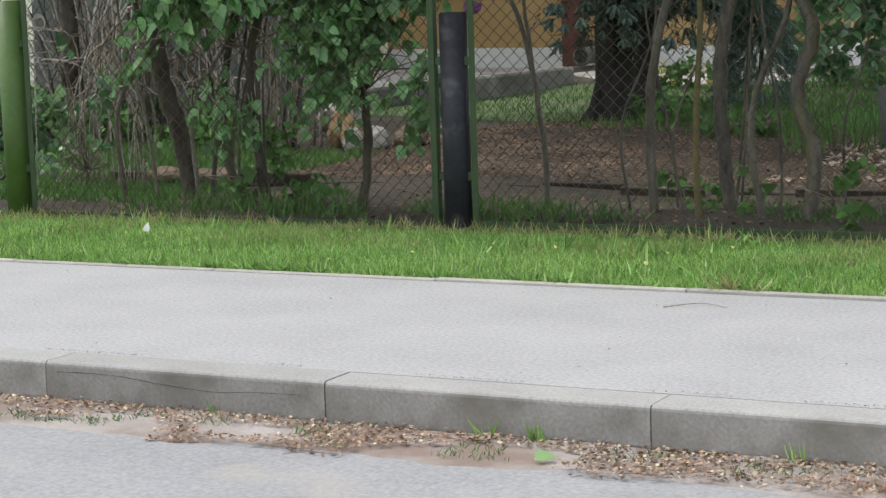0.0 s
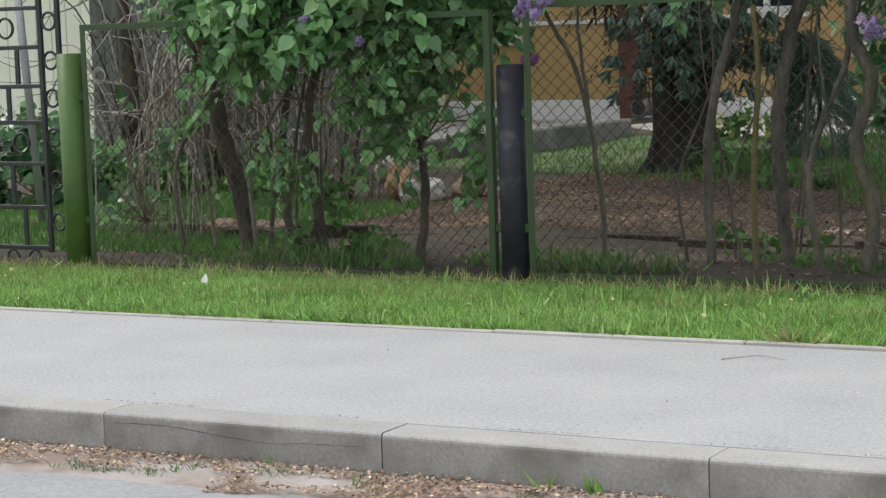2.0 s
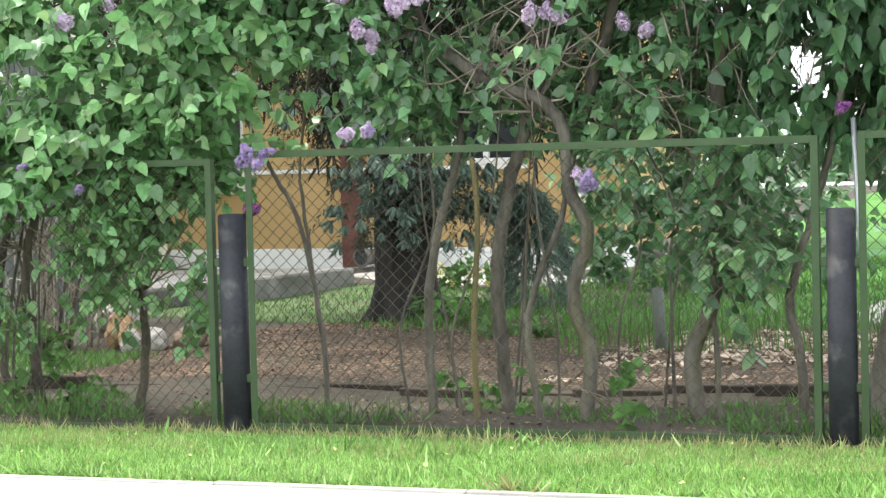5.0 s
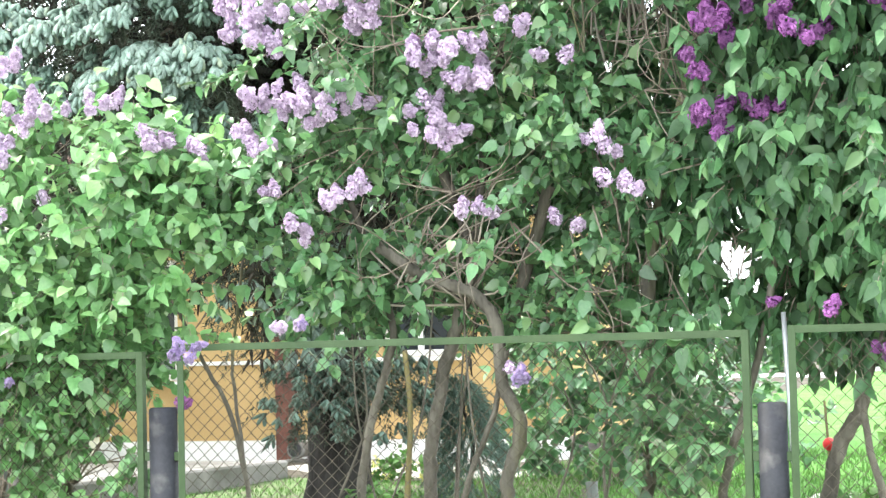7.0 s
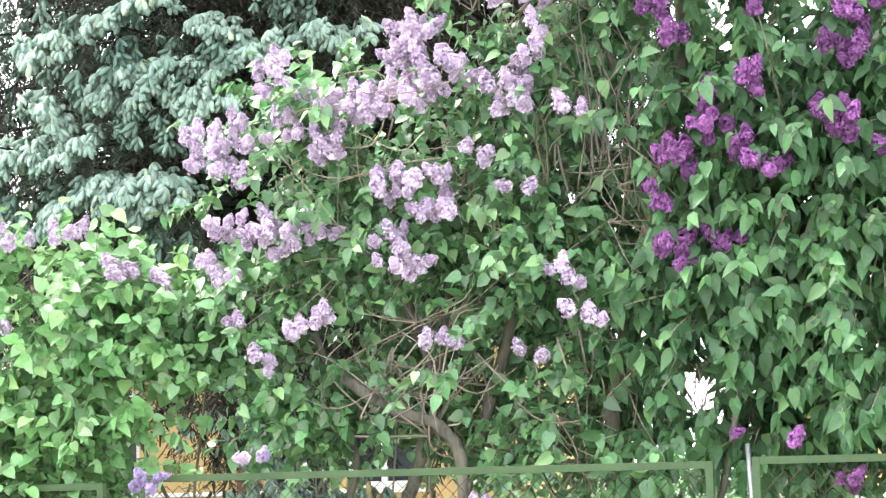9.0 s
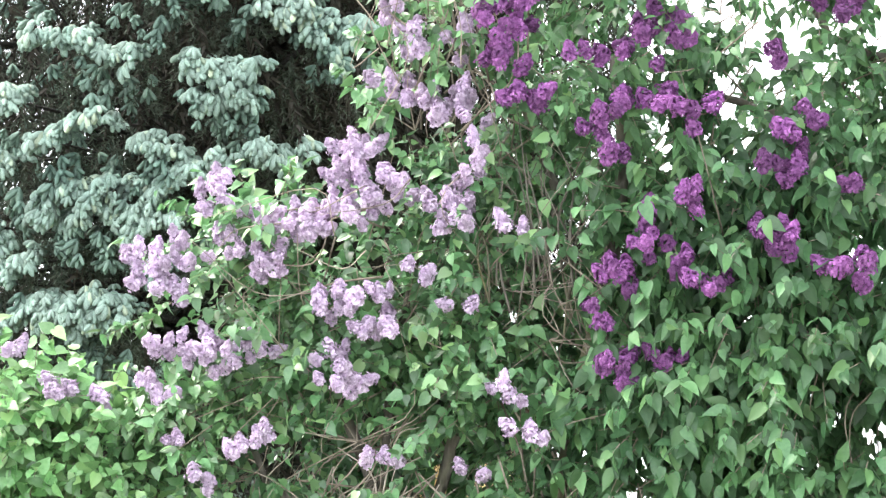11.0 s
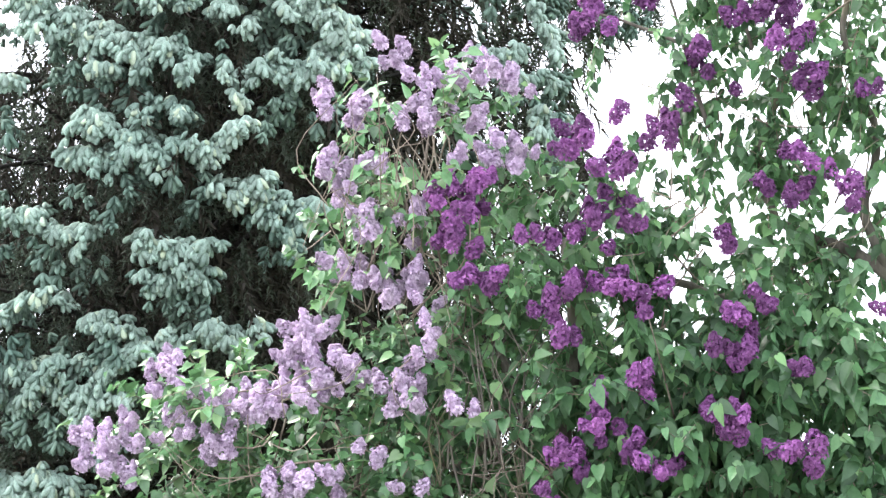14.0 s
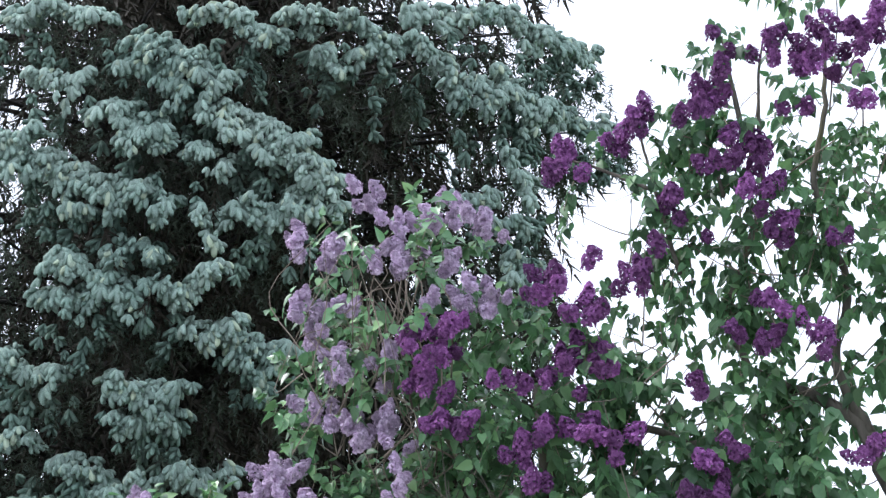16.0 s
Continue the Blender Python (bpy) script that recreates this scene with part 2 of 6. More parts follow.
def box(x0, x1, y0, y1, z0, z1, bevel=0.0, bm=None, segments=1):
    """A block in a bmesh, with softened edges."""
    one = bmesh.new()
    bmesh.ops.create_cube(one, size=1, matrix=Matrix.Translation(((x0 + x1) / 2, (y0 + y1) / 2, (z0 + z1) / 2)) @ Matrix.Diagonal((x1 - x0, y1 - y0, z1 - z0, 1)))
    if bevel:
        bmesh.ops.bevel(one, geom=one.edges[:], offset=bevel, segments=segments, affect="EDGES")
    if bm is None:
        return one
    me = bpy.data.meshes.new("tmp")
    one.to_mesh(me)
    bm.from_mesh(me)
    bpy.data.meshes.remove(me)
    one.free()
    return bm


def curve_points(pts, steps=5):
    """A smooth line through a few points (Catmull-Rom)."""
    p = np.asarray(pts, float)
    p = np.vstack([2 * p[0] - p[1], p, 2 * p[-1] - p[-2]])
    out = []
    for i in range(1, len(p) - 2):
        for s in np.arange(steps) / steps:
            a, b, c, d = p[i - 1:i + 3]
            out.append(0.5 * (2 * b + (c - a) * s + (2 * a - 5 * b + 4 * c - d) * s * s + (3 * b - a - 3 * c + d) * s ** 3))
    out.append(p[-2])
    return np.array(out)


def tube(pts, r0, r1, sides=6, verts=None, faces=None, knobs=0.0):
    """A tapered, capped tube along points, added to lists of verts and faces."""
    verts = [] if verts is None else verts
    faces = [] if faces is None else faces
    p = np.asarray(pts, float)
    start = len(verts)
    d = np.gradient(p, axis=0)
    for i, (c, t) in enumerate(zip(p, d)):
        t = t / (np.linalg.norm(t) + 1e-9)
        a = np.cross(t, (0.31, 0.95, 0.05) if abs(t[1]) < 0.9 else (1, 0, 0))
        a /= np.linalg.norm(a)
        b = np.cross(t, a)
        r = r0 + (r1 - r0) * i / max(1, len(p) - 1)
        for k in range(sides):
            w = 2 * math.pi * k / sides
            rr = r * (1 + knobs * random.uniform(-1, 1))
            verts.append(tuple(c + rr * (math.cos(w) * a + math.sin(w) * b)))
    for i in range(len(p) - 1):
        for k in range(sides):
            q = start + i * sides
            faces.append((q + k, q + (k + 1) % sides, q + sides + (k + 1) % sides, q + sides + k))
    faces.append(tuple(start + k for k in reversed(range(sides))))
    faces.append(tuple(start + (len(p) - 1) * sides + k for k in range(sides)))
    return verts, faces


def frames_of(dirs, normals):
    """Turns whose y runs along dirs and whose z leans to normals."""
    y = dirs / np.linalg.norm(dirs, axis=1, keepdims=True)
    x = np.cross(y, normals)
    x /= np.linalg.norm(x, axis=1, keepdims=True) + 1e-9
    z = np.cross(x, y)
    return np.stack([x, y, z], axis=2)


def height(x, y):
    """The garden's ground: level at the fence, a low terrace behind it, rising far away."""
    s = np.clip((np.asarray(y, float) - 9.55) / 0.2, 0, 1)
    far = np.clip((np.asarray(y, float) - 22) / 20, 0, 1)
    bumps = 0.02 * np.sin(np.asarray(x) * 2.1 + 1.3 * np.sin(np.asarray(y) * 1.7)) * np.clip((np.asarray(y, float) - 8.4), 0, 1)
    return 0.05 * s * s * (3 - 2 * s) + 0.45 * far * far * (3 - 2 * far) + bumps - 0.0 * np.asarray(x)


BLADE = [(-0.5, 0, 0), (0.5, 0, 0), (-0.36, 0.5, 0.05), (0.36, 0.5, 0.05), (0, 1.0, 0.2)]
BLADE_V = [(x * 0.09, y, z) for x, y, z in BLADE]
BLADE_F = [(0, 1, 3), (0, 3, 2), (2, 3, 4)]


def blades(name, n, x0, x1, y0, y1, size, material, keep=None, wide=1.0, lean=0.35, ground=None):
    """n blades of grass on a stretch of ground."""
    x, y = np.random.uniform(x0, x1, n), np.random.uniform(y0, y1, n)
    if keep is not None:
        ok = keep(x, y)
        x, y = x[ok], y[ok]
    n = len(x)
    z = np.zeros(n) if ground is None else ground(x, y)
    d = np.stack([np.random.normal(0, lean, n), np.random.normal(0, lean, n), np.ones(n)], 1)
    w = np.random.uniform(0, 2 * math.pi, n)
    t = frames_of(d, np.stack([np.cos(w), np.sin(w), 0.1 * np.ones(n)], 1))
    v = [(a * wide, b, c) for a, b, c in BLADE_V]
    return mesh_many(name, v, BLADE_F, material, np.stack([x, y, z - 0.004], 1), t, size * np.random.uniform(0.55, 1.25, n))


def patches(scale, cut, seed=0.0):
    """A test that keeps points in the noisy patches of a plane."""
    return lambda x, y: np.array([noise.noise((a * scale + seed, b * scale, seed)) > cut for a, b in zip(x, y)])

# ---- ground, road, path, verge ----
FENCE_Y = 8.305
KERB_Y, VERGE_Y = 4.938, 6.748
ROAD_Z = -0.131

gx = np.concatenate([[-900, -300, -100, -40, -25], np.linspace(-18, 6, 61), [12, 25, 40, 100, 300, 900]])
gy = np.concatenate([[-900, -300, -80, -20, 0, 4.9, 5.2, 7.0, 8.0], np.linspace(8.4, 24, 60), np.linspace(25, 50, 26), [70, 150, 400, 900]])
GX, GY = np.meshgrid(gx, gy)
GZ = np.where(GY < 5.0, ROAD_Z - 0.06, np.where(GY < 8.2, -0.05, height(GX, GY)))
gv = np.stack([GX, GY, GZ], 2).reshape(-1, 3)
gf = [(j * len(gx) + i, j * len(gx) + i + 1, (j + 1) * len(gx) + i + 1, (j + 1) * len(gx) + i) for j in range(len(gy) - 1) for i in range(len(gx) - 1)]
ground = thing("ground", "brown garden soil with needles and dry leaves", "ground", kind="structure", data=mesh_from("ground", gv, gf, M_SOIL, True))

road = thing("road", "worn grey asphalt road with a sandy gutter", "road", kind="structure")
part("asphalt", box(-60, 60, -9, KERB_Y - 0.004, ROAD_Z - 0.05, ROAD_Z), M_ASPHALT, road)
# wind-blown sand along the kerb: a low uneven ridge
sx, sy = np.linspace(-9, 2, 120), np.linspace(0, 0.42, 9)
sv, sf = [], []
for i, x in enumerate(sx):
    wide = 0.30 + 0.12 * noise.noise((x * 1.3, 0, 3.0)) + 0.05 * noise.noise((x * 6, 0, 9.0))
    for j, s in enumerate(sy / 0.42):
        sv.append((x, KERB_Y - 0.006 - wide * s, ROAD_Z + 0.001 + 0.014 * (1 - s) ** 1.5 * (1 + 0.8 * noise.noise((x * 4, s * 3, 1))) - (0.003 if s > 0.97 else 0)))
for i in range(len(sx) - 1):
    for j in range(len(sy) - 1):
        a = i * len(sy) + j
        sf.append((a, a + 1, a + len(sy) + 1, a + len(sy)))
child("sand", mesh_from("sand", sv, sf, M_SAND, True), road, "pale sand drifted against the kerb")

pavement = thing("pavement", "smooth light grey asphalt footpath", "pavement", kind="structure")
part("surface", box(-60, 60, KERB_Y + 0.152, VERGE_Y - 0.037, -0.1, 0.0), M_PATH, pavement)
verge = thing("verge", "strip of mown green grass between path and fence", "grass verge", kind="structure")
vx, vy = np.linspace(-14, 6, 81), np.linspace(VERGE_Y, 8.42, 12)
vv = [(x, y, -0.006 - 0.035 * (y - VERGE_Y) / 1.6 + 0.012 * math.sin((y - VERGE_Y) / 1.63 * math.pi) + 0.006 * noise.noise((x * 3, y * 3, 0))) for x in vx for y in vy]
vf = [(i * 12 + j, (i + 1) * 12 + j, (i + 1) * 12 + j + 1, i * 12 + j + 1) for i in range(80) for j in range(11)]
child("turf", mesh_from("turf", vv, vf, M_TURF, True), verge)


def verge_z(x, y):
    return -0.006 - 0.035 * (y - VERGE_Y) / 1.6 + 0.012 * np.sin((y - VERGE_Y) / 1.63 * math.pi)


tagged(child("grass", blades("grass", 92000, -9.5, 0.4, VERGE_Y + 0.01, 8.28, 0.038, M_GRASS, wide=1.7, lean=0.5, ground=verge_z), verge), kind="stuff")
tagged(child("grass", blades("grass", 26000, -9.5, 0.4, 7.5, 8.34, 0.045, M_STRAW, wide=1.0, lean=0.8, ground=verge_z, keep=patches(1.7, -0.15, 4.0)), verge, "dry cut stalks among the green"), kind="stuff")
tagged(child("grass", blades("grass", 3500, -9.5, 0.4, 8.14, 8.29, 0.075, M_STRAW, wide=1.0, lean=0.7, ground=verge_z, keep=patches(1.1, -0.25, 8.0)), verge, "straw-coloured grass along the fence"), kind="stuff")
tagged(child("grass", blades("grass", 3500, -9.5, 0.4, VERGE_Y + 0.005, VERGE_Y + 0.06, 0.07, M_GRASS, wide=1.5, lean=0.7, keep=patches(5, 0.0, 2.0)), verge), kind="stuff")
tagged(child("grass", blades("grass", 2600, -9.5, 0.4, VERGE_Y + 0.1, 8.3, 0.09, M_GRASS, wide=1.5, lean=0.45, keep=patches(2.3, 0.15, 7.0), ground=verge_z), verge), kind="stuff")

# ---- fence: round posts and angle-steel panels filled with wire netting ----
fence = thing("fence", "green and black steel garden fence with wire netting", "fence", (-4.2, FENCE_Y, 0))


def post(x, r, top, material, label):
    bm = bmesh.new()
    bmesh.ops.create_cone(bm, cap_ends=True, segments=28, radius1=r, radius2=r, depth=top + 0.25, matrix=Matrix.Translation((x + 4.2, 0, (top - 0.25) / 2)))
    bmesh.ops.bevel(bm, geom=[e for e in bm.edges if e.calc_length() < r], offset=0.006, segments=2, affect="EDGES")
    ob = part("post", bm, material, fence, label, smooth=True)
    for z in (0.22, top - 0.22):
        for side in (-1, 1):
            part("bracket", box(x + 4.2 + side * (r + 0.009) - 0.015, x + 4.2 + side * (r + 0.009) + 0.015, -0.018, 0.018, z - 0.02, z + 0.02, 0.003), M_GREEN, ob)


post(-4.197, 0.064, 0.968, M_BLACK, "scuffed black round steel post")
post(-1.438, 0.060, 0.952, M_BLACK, "scuffed black round steel post")
post(-6.735, 0.066, 1.077, M_GATE_GREEN, "thick green round gate post")


def netting(x0, x1, z0, z1, cell=0.032):
    verts, faces = [], []
    n = int((x1 - x0) / cell)
    rows = int((z1 - z0) / cell)
    for i in range(n + 1):
        pts = []
        for j in range(rows + 1):
            xx = x0 + i * cell + (cell if (i + j) % 2 else 0.0) + 0.008 * noise.noise((i * 0.3, j * 0.3, 0))
            pts.append((min(max(xx, x0), x1), 0.003 * (1 if (i + j) % 2 else -1) + 0.008 * math.sin(xx * 3 + j * 0.2), z0 + j * cell))
        tube(pts, 0.0024, 0.0024, 3, verts, faces)
    return verts, faces


def panel(x0, x1, z0, z1, label):
    bm = bmesh.new()
    a = 0.031
    for b in ((x0, x0 + a, z0, z1), (x1 - a, x1, z0, z1), (x0 + a, x1 - a, z1 - a, z1), (x0 + a, x1 - a, z0, z0 + a)):
        box(b[0], b[1], -0.023, -0.018, b[2], b[3], 0.001, bm)
    for b in ((x0, x0 + 0.005, z0, z1), (x1 - 0.005, x1, z0, z1), (x0 + 0.005, x1 - 0.005, z1 - 0.005, z1), (x0 + 0.005, x1 - 0.005, z0, z0 + 0.005)):
        box(b[0], b[1], -0.018, 0.016, b[2], b[3], 0.001, bm)
    bmesh.ops.translate(bm, verts=bm.verts[:], vec=(4.2, 0, 0))
    ob = part("panel_frame", bm, M_GREEN, fence, label)
    v, f = netting(x0 + 0.03, x1 - 0.03, z0 + 0.03, z1 - 0.03)
    me = mesh_from("wire_netting", v, f, M_WIRE)
    me.transform(Matrix.Translation((4.2, -0.008, 0)))
    child("wire_netting", me, ob, "rusty diamond wire netting")


panel(-4.113, -1.523, -0.012, 1.250, "green angle-steel frame")
panel(-6.640, -4.288, -0.03, 1.222, "green angle-steel frame overgrown by lilac")
panel(-1.362, 1.20, -0.012, 1.262, "green angle-steel frame")

# ---- wrought-iron gate with rings ----
def ring(r, wire, at):
    bm = bmesh.new()
    verts, faces = [], []
    k, s = 20, 6
    for i in range(k):
        a = 2 * math.pi * i / k
        for j in range(s):
            b = 2 * math.pi * j / s
            verts.append(bm.verts.new((at[0] + (r + wire * math.cos(b)) * math.cos(a), at[1] + wire * math.sin(b) * 1.4, at[2] + (r + wire * math.cos(b)) * math.sin(a))))
    for i in range(k):
        for j in range(s):
            bm.faces.new((verts[i * s + j], verts[((i + 1) % k) * s + j], verts[((i + 1) % k) * s + (j + 1) % s], verts[i * s + (j + 1) % s]))
    return bm


gate = thing("garden_gate", "black wrought-iron gate with rows of rings, closed", "gate", (-6.86, 8.40, 0))
RAILS = (0.055, 0.27, 0.50, 0.72, 0.91, 1.115, 1.32)
for x in (-0.015, -0.135):
    part("stile", box(x - 0.012, x + 0.012, -0.012, 0.012, 0.0 + (0.03 if x < -0.1 else 0), 1.5, 0.002), M_IRON, gate)
part("stile", box(-1.66, -1.636, -0.012, 0.012, 0.03, 1.5, 0.002), M_IRON, gate)
for z in RAILS:
    part("rail", box(-1.634, -0.148, -0.010, 0.010, z - 0.011, z + 0.011, 0.002), M_IRON, gate)
for k, (z0, z1) in enumerate(zip(RAILS[:-1], RAILS[1:])):
    part("ring", ring(0.045, 0.007, (-0.075, 0, (z0 + z1) / 2 + 0.03)), M_IRON, gate, smooth=True)
    for i in range(5):
        x = -0.30 - 0.29 * i - (0.07 if k % 2 else 0)
        if k in (2, 5):
            part("ring", ring(0.052, 0.007, (x, 0, (z0 + z1) / 2)), M_IRON, gate, smooth=True)
        else:
            part("bar", box(x - 0.013, x + 0.013, -0.008, 0.008, z0 + 0.0115, z1 - 0.0115, 0.002), M_IRON, gate)
for i in range(9):
    part("ring", ring(0.038, 0.006, (-0.25 - 0.15 * i, 0, 0.0)), M_IRON, gate, smooth=True)

# ---- the ochre house ----
def pierced_wall(x0, x1, z0, z1, holes, y0, y1):
    """A wall with thickness and rectangular openings (x0, x1, z0, z1)."""
    xs = sorted({x0, x1, *[h[0] for h in holes], *[h[1] for h in holes]})
    zs = sorted({z0, z1, *[h[2] for h in holes], *[h[3] for h in holes]})
    bm = bmesh.new()
    grid = {(i, j): bm.verts.new((x, y0, z)) for i, x in enumerate(xs) for j, z in enumerate(zs)}
    for i in range(len(xs) - 1):
        for j in range(len(zs) - 1):
            cx, cz = (xs[i] + xs[i + 1]) / 2, (zs[j] + zs[j + 1]) / 2
            if not any(h[0] < cx < h[1] and h[2] < cz < h[3] for h in holes):
                bm.faces.new((grid[i, j], grid[i + 1, j], grid[i + 1, j + 1], grid[i, j + 1]))
    grown = bmesh.ops.extrude_face_region(bm, geom=bm.faces[:])
    bmesh.ops.translate(bm, verts=[g for g in grown["geom"] if isinstance(g, bmesh.types.BMVert)], vec=(0, y1 - y0, 0))
    bmesh.ops.recalc_face_normals(bm, faces=bm.faces[:])
    return bm


HY = 20.5
house = thing("house", "ochre rendered house with a white plinth and brown pilaster", "house", (-9.0, HY, 0))
HOLES = [(-2.0, -1.2, 0.95, 2.3), (1.24, 2.06, 1.16, 2.4)]
part("wall", pierced_wall(-9.0, 3.2, 0.28, 3.3, HOLES, 0, 0.35), M_YELLOW, house)
part("end_wall", box(2.85, 3.2, 0.352, 3.5, 0.28, 3.3), M_YELLOW, house)
part("plinth", box(-9.0, 3.2, -0.03, 0.35, -0.2, 0.276, 0.01), M_WHITE, house, "dirty white plinth")
part("ledge", box(-1.1, 1.0, -0.05, -0.003, 1.11, 1.155, 0.006), M_WHITE, house, "thin white ledge")
part("pilaster", box(0.0, 0.26, -0.07, -0.052, -0.1, 3.3, 0.004), M_BROWN, house, "red-brown pilaster")
for a, b, c, d in HOLES:
    win = part("window", box(a, b, 0.12, 0.13, c, d), M_GLASS, house)
    for e in ((a, a + 0.07, c, d), (b - 0.07, b, c, d), (a + 0.07, b - 0.07, c, c + 0.07), (a + 0.07, b - 0.07, d - 0.07, d), ((a + b) / 2 - 0.03, (a + b) / 2 + 0.03, c + 0.07, d - 0.07)):
        part("frame", box(e[0], e[1], 0.06, 0.118, e[2], e[3], 0.006), M_WHITE, win)
    part("curtain", box(a + 0.03, b - 0.03, 0.14, 0.15, c, c + 0.5), M_WHITE, win, "white half curtain")
    part("sill", box(a - 0.08, b + 0.08, -0.1, 0.10, c - 0.05, c - 0.003, 0.006), M_WHITE, win)
bm = bmesh.new()
rv = [bm.verts.new(v) for v in ((-9.4, -0.7, 3.2), (3.7, -0.7, 3.2), (3.7, 1.8, 4.3), (-9.4, 1.8, 4.3), (3.7, 4.2, 3.2), (-9.4, 4.2, 3.2))]
bm.faces.new(rv[:4])
bm.faces.new((rv[3], rv[2], rv[4], rv[5]))
bmesh.ops.solidify(bm, geom=bm.faces[:], thickness=0.18)
part("roof", bm, M_ROOF, house)

paving = thing("paving", "pale concrete paving along the house", "paving", kind="structure")
part("slab", box(-19, -5.3, 17.6, HY - 0.034, 0.0, 0.062, 0.01), M_PAVE, paving)
retaining = thing("low_wall", "low grey concrete garden wall", "garden wall", (-7.85, 15.7, 0))
part("block", box(-0.15, 0.15, -1.9, 1.6, -0.1, 0.24, 0.02), M_GREY, retaining)
retaining.rotation_euler = (0, 0, radians(-8))

drain = thing("drain_pipe", "pale drain pipe end with a dark opening", "drain pipe", (-8.55, 20.0, 0.2))
v, f = [], []
k = 20
for r, y in ((0.085, 0.42), (0.085, -0.02), (0.095, -0.02), (0.095, -0.10), (0.076, -0.10), (0.076, 0.30)):
    for i in range(k):
        v.append((r * math.cos(2 * math.pi * i / k), y, r * math.sin(2 * math.pi * i / k)))
for j in range(5):
    for i in range(k):
        f.append((j * k + i, j * k + (i + 1) % k, (j + 1) * k + (i + 1) % k, (j + 1) * k + i))
child("pipe", mesh_from("pipe", v, f, M_GREY, True), drain)
# flat black disc: the darkness inside the pipe is put into its colour
bm = bmesh.new()
bmesh.ops.create_cone(bm, cap_ends=True, segments=20, radius1=0.075, radius2=0.075, depth=0.02, matrix=Matrix.Translation((0, -0.088, 0)) @ Matrix.Rotation(math.pi / 2, 4, "X"))
part("opening", bm, M_IRON, drain, "black disc standing for the dark inside of the pipe")
part("block", box(-0.28, 0.30, 0.0, 0.40, -0.28, -0.118, 0.02), M_GREY, drain)

# ---- lilacs ----
LEAF_HALF = [(0.16, -0.03), (0.34, 0.06), (0.42, 0.26), (0.38, 0.48), (0.24, 0.73), (0.10, 0.92)]
LEAF_RIB = [(0, 0.04), (0, 0.30), (0, 0.65), (0, 1.06)]


def leaf_z(x, y):
    """A leaf folds up from its rib and bends down to its tip."""
    return 0.26 * abs(x) - 0.16 * y * y


LEAF_V = [(x, y, leaf_z(x, y)) for x, y in LEAF_RIB + LEAF_HALF + [(-x, y) for x, y in LEAF_HALF]]
LEAF_F = [(0, 4, 5, 1), (1, 5, 6, 7), (1, 7, 8, 2), (2, 8, 9, 3), (1, 11, 10, 0), (13, 12, 11, 1), (2, 14, 13, 1), (3, 15, 14, 2)]


